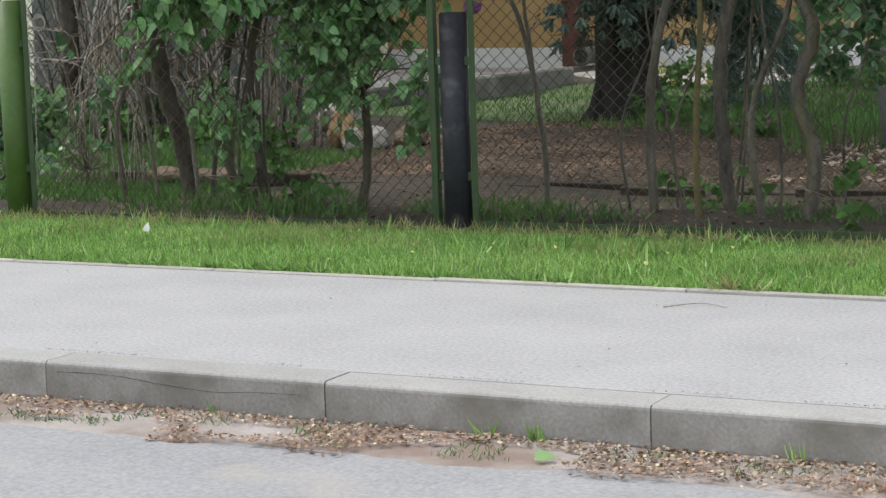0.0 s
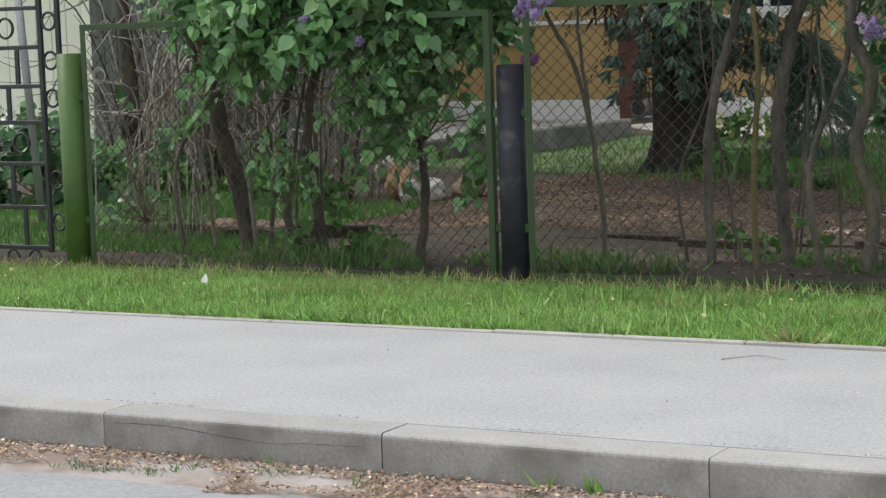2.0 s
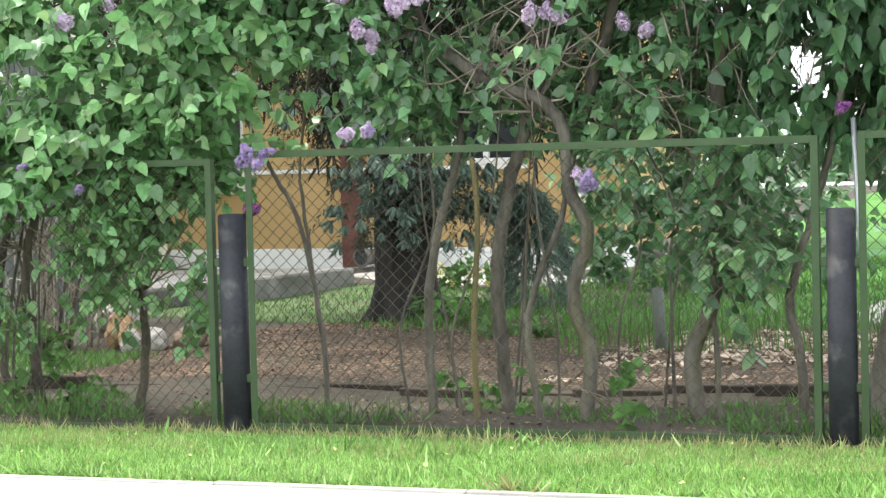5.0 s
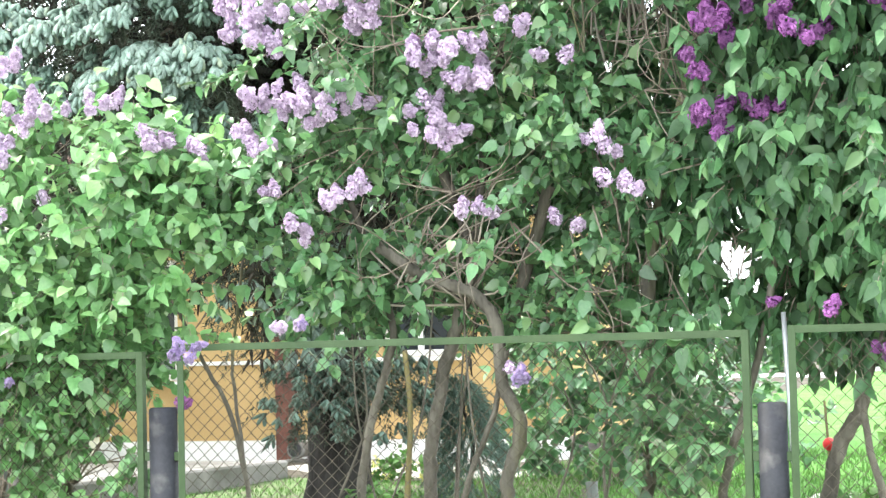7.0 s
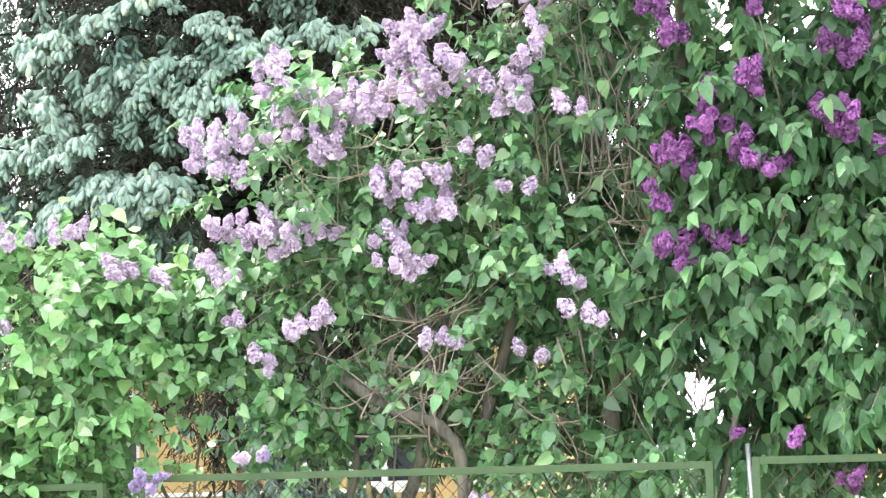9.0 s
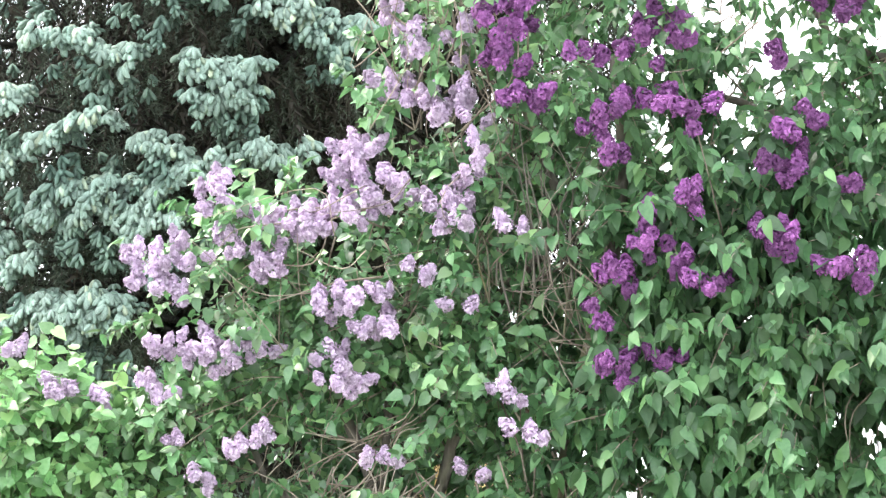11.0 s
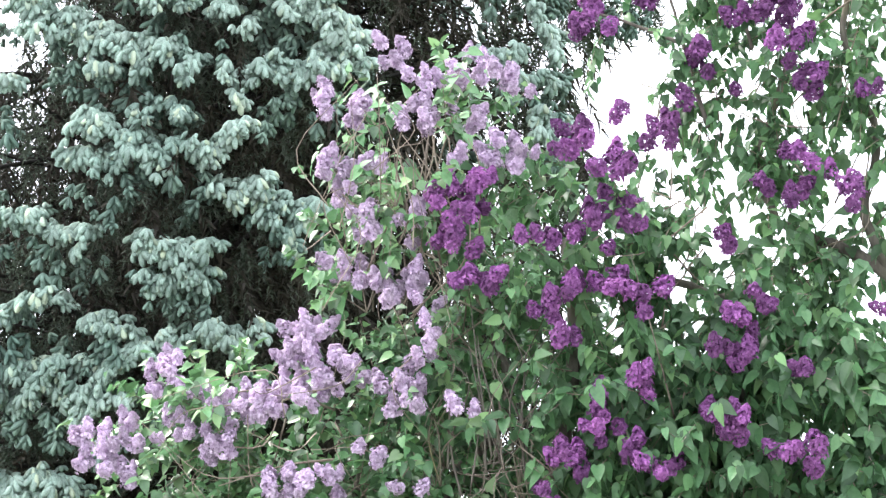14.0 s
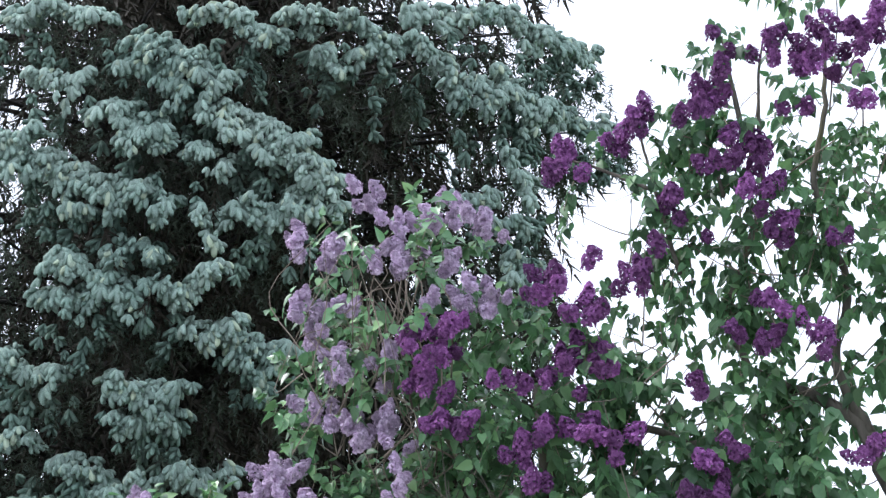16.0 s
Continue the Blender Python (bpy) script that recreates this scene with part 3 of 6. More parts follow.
def foliage(parent, lumps, material, size, droop=0.7, gap=0.0, seed=0.0, dense=1.7, name="foliage", bark=None, low_gap=0.0, slim=1.0):
    """Leafy shoots in a union of lumps (x, y, z, half sizes, count): each shoot a thin twig with leaves in pairs, thickest near the skin, with noisy gaps."""
    P, D, N, tv, tf = [], [], [], [], []
    off = np.array(parent.location)
    for x, y, z, rx, ry, rz, n in lumps:
        k = int(n * dense / 8)
        bare = gap + (low_gap if z < 3.0 else 0.0) if y < 9.2 else -0.4
        d = np.random.normal(size=(k, 3))
        d /= np.linalg.norm(d, axis=1, keepdims=True)
        d[:, 1] = np.where(d[:, 1] > 0.35, -d[:, 1], d[:, 1])
        r = np.random.uniform(0.2, 1.0, k) ** 0.6
        small = min(1.0, min(rx, rz) / 0.35)
        for dd, rr in zip(d, r):
            base = np.array((x, y, z)) + dd * rr * np.array((rx, ry, rz))
            if noise.noise((base[0] * 2.3 + seed, base[1] * 2.3, base[2] * 2.3)) + 0.5 * noise.noise((base[0] * 6, base[1] * 6 + seed, base[2] * 6)) < bare:
                continue
            if ((base[0] + 1.98) / 0.30) ** 2 + ((base[2] - 2.85) / 0.55) ** 2 < 1 and base[1] < 9.0 and random.random() < 0.6:
                continue  # the twiggy seam between the two tall lilacs
            way = dd * 0.7 + np.random.normal(0, 0.55, 3) + np.array((0, -0.2, 0.25 - 0.5 * droop))
            way /= np.linalg.norm(way)
            long = random.uniform(0.16, 0.36) * small
            m = max(2, int(long / (size * 0.62)))
            ax = np.cross(way, np.random.normal(size=3))
            ax /= np.linalg.norm(ax)
            tube([base - off, base - off + way * long * 0.55, base - off + way * long + np.array((0, 0, -0.02))], 0.0035, 0.0015, 3, tv, tf)
            for i in range(m + 1):
                q = base + way * long * (i + 0.5) / (m + 0.5)
                ax = np.cross(way, ax)
                ax /= np.linalg.norm(ax)
                for w in (-1, 1):
                    P.append(q + np.random.normal(0, 0.012, 3))
                    D.append(ax * w * 0.75 + way * 0.35 + np.array((0, -0.1, -droop)) + np.random.normal(0, 0.25 + 0.3 * max(0, droop - 0.6), 3))
                    N.append(dd * 0.3 + np.array((-0.1, -0.45 - 0.4 * max(0, droop - 0.7), 0.7)) + np.random.normal(0, 0.5 + 0.35 * max(0, droop - 0.5), 3))
    P, D, N = np.array(P), np.array(D), np.array(N)
    # gap between two tall lilacs, a narrow one under it; fitted to camera's view
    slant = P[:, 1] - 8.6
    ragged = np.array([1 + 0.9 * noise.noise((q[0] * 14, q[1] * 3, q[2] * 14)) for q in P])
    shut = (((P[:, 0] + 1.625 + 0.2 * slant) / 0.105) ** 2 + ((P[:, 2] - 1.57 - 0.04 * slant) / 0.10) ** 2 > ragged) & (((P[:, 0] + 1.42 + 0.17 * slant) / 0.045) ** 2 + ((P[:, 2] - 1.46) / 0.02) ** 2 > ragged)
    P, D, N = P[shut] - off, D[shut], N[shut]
    me = mesh_many(name, [(a * slim, b * (1.6 - 0.6 * slim), c) for a, b, c in LEAF_V], LEAF_F, material, P, frames_of(D, N), size * np.random.uniform(0.55, 1.2, len(P)), smooth=True)
    ob = tagged(child(name, me, parent), kind="stuff")
    if bark:
        tagged(child("twiggery", mesh_from("twiggery", tv, tf, bark), parent), kind="stuff")
    return ob


def panicle_mesh(name, material, n, long, wide, seed):
    """A lilac flower head: a tapering, lobed spike of four-petalled florets."""
    rng = np.random.RandomState(seed)
    h = rng.uniform(0, 1, n) ** 0.85
    w = rng.uniform(0, 2 * math.pi, n)
    bulge = 1 + 0.26 * np.sin(w * 3 + seed) * np.sin(h * 11 + seed)
    r = wide / 2 * (1 - h ** 2.2) ** 0.6 * (0.55 + 0.45 * np.minimum(1, h * 4)) * bulge * rng.uniform(0.25, 1.06, n) ** 0.5
    p = np.stack([r * np.cos(w), r * np.sin(w), h * long], 1)
    out = np.stack([np.cos(w), np.sin(w), 0.2 + h * 0.9], 1) + rng.normal(0, 0.25, (n, 3))
    side = np.cross(out, rng.normal(size=(n, 3)))
    t = frames_of(side, out)
    v = [(0, 0, -0.35), (1, 0.15, 0.1), (0.1, 1, 0.1), (-1, -0.1, 0.1), (-0.1, -1, 0.1)]
    f = [(0, 1, 2), (0, 2, 3), (0, 3, 4), (0, 4, 1)]
    return mesh_many(name, v, f, material, p, t, 0.0092 * rng.uniform(0.75, 1.2, n))


PALE = [panicle_mesh("panicle", M_BLOOM_PALE, 260, 0.092 + 0.016 * (k % 3), 0.078 + 0.010 * (k % 2), 10 + k) for k in range(6)]
DARK = [panicle_mesh("panicle", M_BLOOM_DARK, 300, 0.092 + 0.016 * (k % 3), 0.090 + 0.010 * (k % 2), 30 + k) for k in range(6)]

MAUVE = [panicle_mesh("panicle", M_BLOOM_MAUVE, 170, 0.10 + 0.016 * (k % 3), 0.070, 50 + k) for k in range(3)]


def bloom(parent, clusters, kinds, y, tilt=38, scale=1.0, deep=0.10, full=1.3, lay=0):
    """Clusters of flower heads (x, z, half width, half height, heads) on the face of the shrub; the heads lean outward from the middle of their cluster."""
    for x, z, rx, rz, n in clusters:
        n = int(n * full + 0.5)
        for k in range(n):
            ob = child("flower_head", random.choice(kinds), parent)
            s = scale * random.uniform(0.72, 1.1)
            a, r = 2.4 * k + random.uniform(-0.5, 0.5), math.sqrt((k + 0.3) / n)
            at = Vector((x + rx * r * math.cos(a), y + random.uniform(-deep, deep), z + rz * r * math.sin(a) - 0.05))
            lean = lay + 40 * math.cos(a) * r + random.gauss(0, tilt * 0.65)
            turn = Euler((radians(random.gauss(32 - 26 * math.sin(a) * r, tilt * 0.5)), radians(lean), random.uniform(-0.5, 0.5)))
            ob.matrix_local = Matrix.Translation(at - parent.location) @ turn.to_matrix().to_4x4() @ Matrix.Diagonal((s, s, s, 1))


def stems(parent, lines, bark=None):
    """Each stem: first and last radius, then its points."""
    for r0, r1, pts in lines:
        c = curve_points(np.array(pts, float) - np.array(parent.location), 6)
        c[1:-1] += np.random.normal(0, r0 * 0.12, c[1:-1].shape)
        v, f = tube(c, r0, r1, 8, knobs=0.10)
        child("stem", mesh_from("stem", v, f, bark or M_BARK, True), parent)


def twigs(parent, name, roots, lumps, n, r, material, label=""):
    v, f = [], []
    for k in range(n):
        a = np.array(random.choice(roots), float)
        x, y, z, rx, ry, rz, _ = random.choice(lumps)
        d = np.random.normal(size=3)
        d /= np.linalg.norm(d)
        b = np.array((x, y, z)) + d * np.array((rx, ry, rz)) * random.uniform(0.3, 0.95)
        if np.linalg.norm(b - a) > 0.8:
            a = b + (a - b) / np.linalg.norm(b - a) * random.uniform(0.3, 0.75)
        m = (a + b) / 2 + np.random.normal(0, 0.10, 3)
        tube(curve_points([a, m, b], 4) - np.array(parent.location), r, r * 0.35, 4, v, f)
    return tagged(child(name, mesh_from(name, v, f, material, True), parent, label), kind="stuff")


def flat(y, *xz):
    return [(x, y, z) for x, z in xz]


# the pale-leaved lilac
la = thing("lilac_bush", "lilac bush with bright green heart-shaped leaves and few pale flowers", "lilac bush", (-5.3, 8.75, 0), "lilac bushes along the fence")
A_LUMPS = [(-5.35, 8.62, 1.72, 1.0, 0.42, 0.72, 2400), (-4.55, 8.65, 1.85, 0.55, 0.38, 0.62, 1500), (-5.9, 8.7, 1.40, 0.42, 0.35, 0.42, 480), (-5.1, 8.5, 1.33, 0.75, 0.26, 0.34, 950),
           (-4.95, 8.62, 0.88, 0.26, 0.18, 0.36, 380), (-5.55, 8.66, 0.85, 0.36, 0.2, 0.35, 120), (-4.60, 8.60, 0.88, 0.25, 0.16, 0.42, 900), (-6.1, 8.8, 0.9, 0.25, 0.2, 0.3, 60)]
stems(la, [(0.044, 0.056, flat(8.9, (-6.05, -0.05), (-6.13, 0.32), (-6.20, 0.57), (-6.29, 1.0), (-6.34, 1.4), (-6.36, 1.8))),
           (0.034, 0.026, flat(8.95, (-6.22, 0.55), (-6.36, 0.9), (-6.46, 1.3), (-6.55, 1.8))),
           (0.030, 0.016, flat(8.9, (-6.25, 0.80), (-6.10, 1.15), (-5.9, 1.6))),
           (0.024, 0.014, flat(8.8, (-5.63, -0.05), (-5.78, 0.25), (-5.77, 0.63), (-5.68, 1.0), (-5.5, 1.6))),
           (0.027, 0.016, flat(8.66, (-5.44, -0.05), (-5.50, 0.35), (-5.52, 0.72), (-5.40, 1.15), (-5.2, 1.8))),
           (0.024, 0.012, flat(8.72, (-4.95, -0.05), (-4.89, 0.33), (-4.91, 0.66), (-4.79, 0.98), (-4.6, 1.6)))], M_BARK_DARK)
for k in range(8):
    x = random.uniform(-6.45, -5.2)
    stems(la, [(random.uniform(0.007, 0.014), 0.004, flat(random.uniform(8.6, 9.1), (x, -0.03), (x + random.uniform(-0.1, 0.1), 0.5), (x + random.uniform(-0.3, 0.3), 1.0), (x + random.uniform(-0.5, 0.5), 1.6)))])
twigs(la, "brushwood", flat(8.75, (-5.5, 1.0), (-5.2, 1.2), (-4.75, 1.0), (-5.6, 0.8), (-4.9, 0.6)), A_LUMPS, 90, 0.006, M_TWIG)
foliage(la, [q for q in A_LUMPS if q[2] > 1.2], M_LEAF_A, 0.074, 0.45, -0.02, 3.0, 1.9, bark=M_TWIG)
foliage(la, [q for q in A_LUMPS if q[2] <= 1.2], M_LEAF_A, 0.062, 0.6, -0.05, 3.0, 1.9, bark=M_TWIG)
bloom(la, [(-4.79, 2.35, 0.14, 0.09, 8), (-4.94, 2.18, 0.06, 0.07, 5), (-4.75, 1.96, 0.03, 0.03, 1), (-4.99, 1.88, 0.06, 0.06, 4), (-4.14, 2.2, 0.07, 0.03, 2), (-4.95, 2.6, 0.07, 0.05, 3), (-4.44, 2.38, 0.04, 0.04, 1)], PALE, 8.22, 38, 0.85)
bloom(la, [(-5.75, 1.61, 0.05, 0.03, 2), (-5.25, 1.24, 0.04, 0.02, 1), (-4.96, 1.14, 0.04, 0.02, 1), (-4.02, 1.26, 0.06, 0.04, 4), (-3.48, 1.36, 0.02, 0.02, 1), (-2.48, 1.11, 0.04, 0.02, 2)], MAUVE, 8.20, 30, 0.85, 0.03, lay=62)
bloom(la, [(-4.17, 1.02, 0.07, 0.02, 2)], DARK, 8.42, 30, 0.55, 0.02, lay=75)

# the pale-flowered lilac
lb = thing("lilac_bush", "tall lilac bush covered in pale mauve flower heads", "lilac bush", (-3.0, 8.9, 0), "lilac bushes along the fence")
B_LUMPS = [(-3.65, 8.95, 1.85, 0.62, 0.45, 0.52, 1150), (-2.85, 8.95, 1.95, 0.75, 0.45, 0.60, 1500), (-3.3, 8.95, 2.55, 0.75, 0.45, 0.55, 1300), (-2.35, 8.95, 2.6, 0.55, 0.45, 0.75, 900),
           (-2.5, 9.0, 3.45, 0.45, 0.4, 0.65, 900), (-2.4, 9.0, 4.15, 0.45, 0.36, 0.42, 620), (-2.15, 8.72, 1.05, 0.36, 0.26, 0.55, 1000), (-2.75, 8.9, 1.35, 0.25, 0.25, 0.15, 100), (-2.05, 9.25, 1.95, 0.5, 0.22, 0.6, 600), (-3.0, 9.3, 2.4, 0.8, 0.2, 0.8, 700), (-3.3, 9.1, 1.45, 0.6, 0.2, 0.2, 250), (-2.05, 9.3, 2.9, 0.5, 0.2, 0.75, 600), (-2.85, 9.3, 1.75, 0.55, 0.2, 0.35, 420), (-2.12, 9.35, 1.42, 0.24, 0.12, 0.22, 300), (-2.35, 8.45, 3.95, 0.35, 0.06, 0.45, 50), (-3.2, 8.4, 2.75, 0.6, 0.06, 0.3, 50), (-2.05, 8.62, 1.14, 0.38, 0.12, 0.2, 380), (-1.85, 9.1, 1.2, 0.3, 0.15, 0.25, 260)]
stems(lb, [(0.015, 0.008, flat(9.0, (-4.06, -0.05), (-4.08, 0.40), (-4.18, 0.89), (-4.33, 1.17), (-4.5, 1.5))),
           (0.010, 0.006, flat(9.0, (-4.08, 0.38), (-4.16, 1.0), (-4.17, 1.2), (-4.1, 1.7))),
           (0.024, 0.016, flat(8.9, (-3.47, -0.05), (-3.48, 0.51), (-3.42, 0.86), (-3.34, 1.12), (-3.31, 1.35), (-3.5, 1.9))),
           (0.034, 0.026, flat(8.95, (-3.11, -0.05), (-3.15, 0.56), (-3.14, 0.77), (-3.06, 1.14), (-2.98, 1.38), (-2.92, 1.64), (-3.07, 2.07), (-3.13, 2.3))),
           (0.018, 0.012, flat(8.75, (-2.88, -0.05), (-2.94, 0.37), (-2.89, 0.63), (-2.78, 0.88), (-2.7, 1.2))),
           (0.033, 0.028, flat(8.75, (-2.68, -0.05), (-2.65, 0.32), (-2.72, 0.55), (-2.65, 0.86), (-2.72, 1.03), (-2.76, 1.34), (-2.90, 1.47), (-3.06, 1.52), (-3.31, 1.68))),
           (0.030, 0.018, flat(9.0, (-2.75, 1.32), (-2.6, 1.8), (-2.41, 2.33), (-2.29, 2.61), (-2.12, 2.75), (-2.04, 2.98), (-2.10, 3.25), (-2.20, 3.5))),
           (0.020, 0.010, flat(8.95, (-2.9, 1.7), (-2.8, 2.4), (-2.6, 3.1), (-2.4, 3.9)))])
for k in range(9):
    x = random.uniform(-3.7, -2.3)
    stems(lb, [(random.uniform(0.006, 0.011), 0.004, flat(random.uniform(8.7, 9.2), (x, -0.03), (x + random.uniform(-0.06, 0.06), 0.4), (x + random.uniform(-0.15, 0.15), 0.9), (x + random.uniform(-0.3, 0.3), 1.5)))])
stake = thing("stake", "thin yellowish wooden plant stake", "stake", (-3.18, 8.72, 0))
v, f = tube(curve_points([(0, 0, -0.1), (-0.01, 0, 0.4), (0.02, 0, 0.9), (0, 0, 1.2)], 4), 0.016, 0.012, 7, knobs=0.08)
child("rod", mesh_from("rod", v, f, M_WOOD_STAKE, True), stake)
twigs(lb, "brushwood", flat(8.9, (-3.1, 1.5), (-2.9, 1.7), (-3.1, 2.2), (-2.4, 2.3), (-2.1, 2.8), (-2.1, 3.3), (-2.6, 3.2)), B_LUMPS, 170, 0.006, M_TWIG)
twigs(lb, "deadwood", flat(8.8, (-3.0, 1.6), (-3.2, 1.5), (-2.9, 1.4)), [(-3.2, 8.7, 1.75, 0.35, 0.15, 0.25, 0), (-2.75, 8.7, 1.7, 0.3, 0.15, 0.35, 0)], 26, 0.007, M_DEAD, "pale bare dead twigs")
twigs(lb, "deadwood", flat(8.8, (-2.2, 2.4), (-2.3, 2.6), (-2.1, 2.6)), [(-2.2, 8.62, 2.95, 0.32, 0.12, 0.45, 0), (-2.05, 8.62, 2.5, 0.3, 0.12, 0.3, 0)], 18, 0.0035, M_DEAD, "tangle of pale bare twigs")
for k in range(16):
    x, z = random.uniform(-2.3, -1.72), random.uniform(2.3, 2.6)
    stems(lb, [(random.uniform(0.004, 0.007), 0.002, flat(random.uniform(8.58, 8.75), (x, z), (x + random.uniform(-0.05, 0.05), z + 0.25), (x + random.uniform(-0.12, 0.12), z + 0.5), (x + random.uniform(-0.25, 0.2), z + random.uniform(0.6, 0.85))))])
twigs(lb, "deadwood", flat(8.6, (-2.0, 2.3), (-1.8, 2.2), (-1.75, 2.5)), [(-1.92, 8.58, 2.7, 0.28, 0.1, 0.5, 0), (-1.75, 8.55, 2.3, 0.25, 0.1, 0.35, 0)], 22, 0.0035, M_TWIG, "tangle of bare twigs")
twigs(lb, "brushwood", flat(8.62, (-3.1, 1.6), (-2.9, 1.9), (-3.2, 2.2), (-2.5, 2.3), (-2.2, 2.7), (-2.2, 3.2), (-2.6, 3.3)), [(x, y - 0.33, z, rx, 0.12, rz, 0) for x, y, z, rx, ry, rz, n in B_LUMPS if z > 1.5 and y < 9.1], 80, 0.0034, M_TWIG, "thin brown twigs among the leaves")
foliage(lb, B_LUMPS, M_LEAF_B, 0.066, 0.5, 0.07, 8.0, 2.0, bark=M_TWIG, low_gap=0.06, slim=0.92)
bloom(lb, [(-2.39, 4.51, 0.08, 0.06, 3), (-2.66, 4.29, 0.13, 0.1, 7), (-2.23, 4.37, 0.1, 0.04, 3), (-2.04, 4.38, 0.11, 0.05, 5), (-1.86, 4.31, 0.07, 0.07, 4), (-2.28, 4.19, 0.13, 0.08, 6), (-2.08, 4.17, 0.12, 0.05, 4), (-2.67, 3.93, 0.13, 0.1, 6), (-2.5, 3.94, 0.03, 0.04, 1), (-2.45, 3.7, 0.17, 0.1, 9), (-1.89, 3.98, 0.11, 0.09, 7), (-2.66, 3.51, 0.1, 0.05, 4), (-2.51, 3.43, 0.1, 0.05, 4), (-2.34, 3.45, 0.05, 0.05, 2), (-2.1, 3.99, 0.08, 0.05, 2), (-2.87, 3.26, 0.1, 0.06, 4)], PALE, 8.5, 40, 0.9, full=1.6)
bloom(lb, [(-2.42, 3.34, 0.05, 0.04, 2), (-2.33, 3.42, 0.05, 0.04, 2), (-2.26, 3.3, 0.03, 0.03, 1), (-2.25, 3.19, 0.03, 0.03, 1), (-2.26, 3.06, 0.06, 0.04, 3), (-2.36, 2.9, 0.09, 0.12, 8), (-2.84, 3.13, 0.15, 0.11, 13), (-2.65, 3.03, 0.08, 0.1, 6), (-2.88, 2.93, 0.15, 0.07, 8), (-3.11, 2.9, 0.14, 0.1, 9), (-3.27, 2.96, 0.08, 0.07, 4), (-3.49, 3.08, 0.1, 0.1, 6), (-3.43, 2.82, 0.1, 0.07, 4), (-3.24, 2.73, 0.11, 0.06, 5), (-3.79, 2.76, 0.15, 0.1, 10), (-3.68, 2.63, 0.06, 0.04, 2), (-3.68, 2.86, 0.04, 0.04, 1), (-2.9, 2.53, 0.13, 0.06, 8)], PALE, 8.42, 40, 0.9, full=1.6)
bloom(lb, [(-2.72, 2.42, 0.09, 0.07, 5), (-2.71, 2.57, 0.04, 0.03, 2), (-2.34, 2.48, 0.03, 0.04, 1), (-3.72, 2.4, 0.1, 0.05, 4), (-3.4, 2.36, 0.16, 0.07, 11), (-3.55, 2.31, 0.09, 0.06, 4), (-2.93, 2.29, 0.07, 0.04, 3), (-2.88, 2.19, 0.09, 0.06, 6), (-3.83, 2.23, 0.06, 0.03, 2), (-4.21, 2.24, 0.07, 0.03, 2), (-2.09, 2.8, 0.03, 0.02, 1), (-2.53, 2.65, 0.07, 0.05, 2)], PALE, 8.42, 40, 0.9, full=1.6)
bloom(lb, [(-3.33, 1.91, 0.08, 0.03, 3), (-3.22, 1.98, 0.06, 0.03, 2), (-3.52, 1.77, 0.05, 0.03, 2), (-3.66, 1.96, 0.05, 0.03, 1), (-4.2, 2.22, 0.05, 0.03, 2), (-3.82, 2.23, 0.04, 0.03, 1), (-3.71, 2.17, 0.05, 0.03, 2), (-2.75, 1.84, 0.05, 0.02, 2), (-2.64, 1.82, 0.02, 0.03, 1), (-2.16, 2.11, 0.05, 0.02, 1), (-2.09, 2.06, 0.03, 0.02, 1), (-2.07, 1.92, 0.04, 0.02, 1), (-2.0, 1.88, 0.03, 0.03, 1), (-2.3, 1.76, 0.04, 0.02, 1), (-3.55, 1.35, 0.03, 0.03, 1), (-4.55, 2.41, 0.05, 0.04, 2), (-4.02, 2.16, 0.06, 0.03, 2), (-2.53, 1.13, 0.04, 0.02, 1)], PALE, 8.36, 40, 0.84, full=1.5)

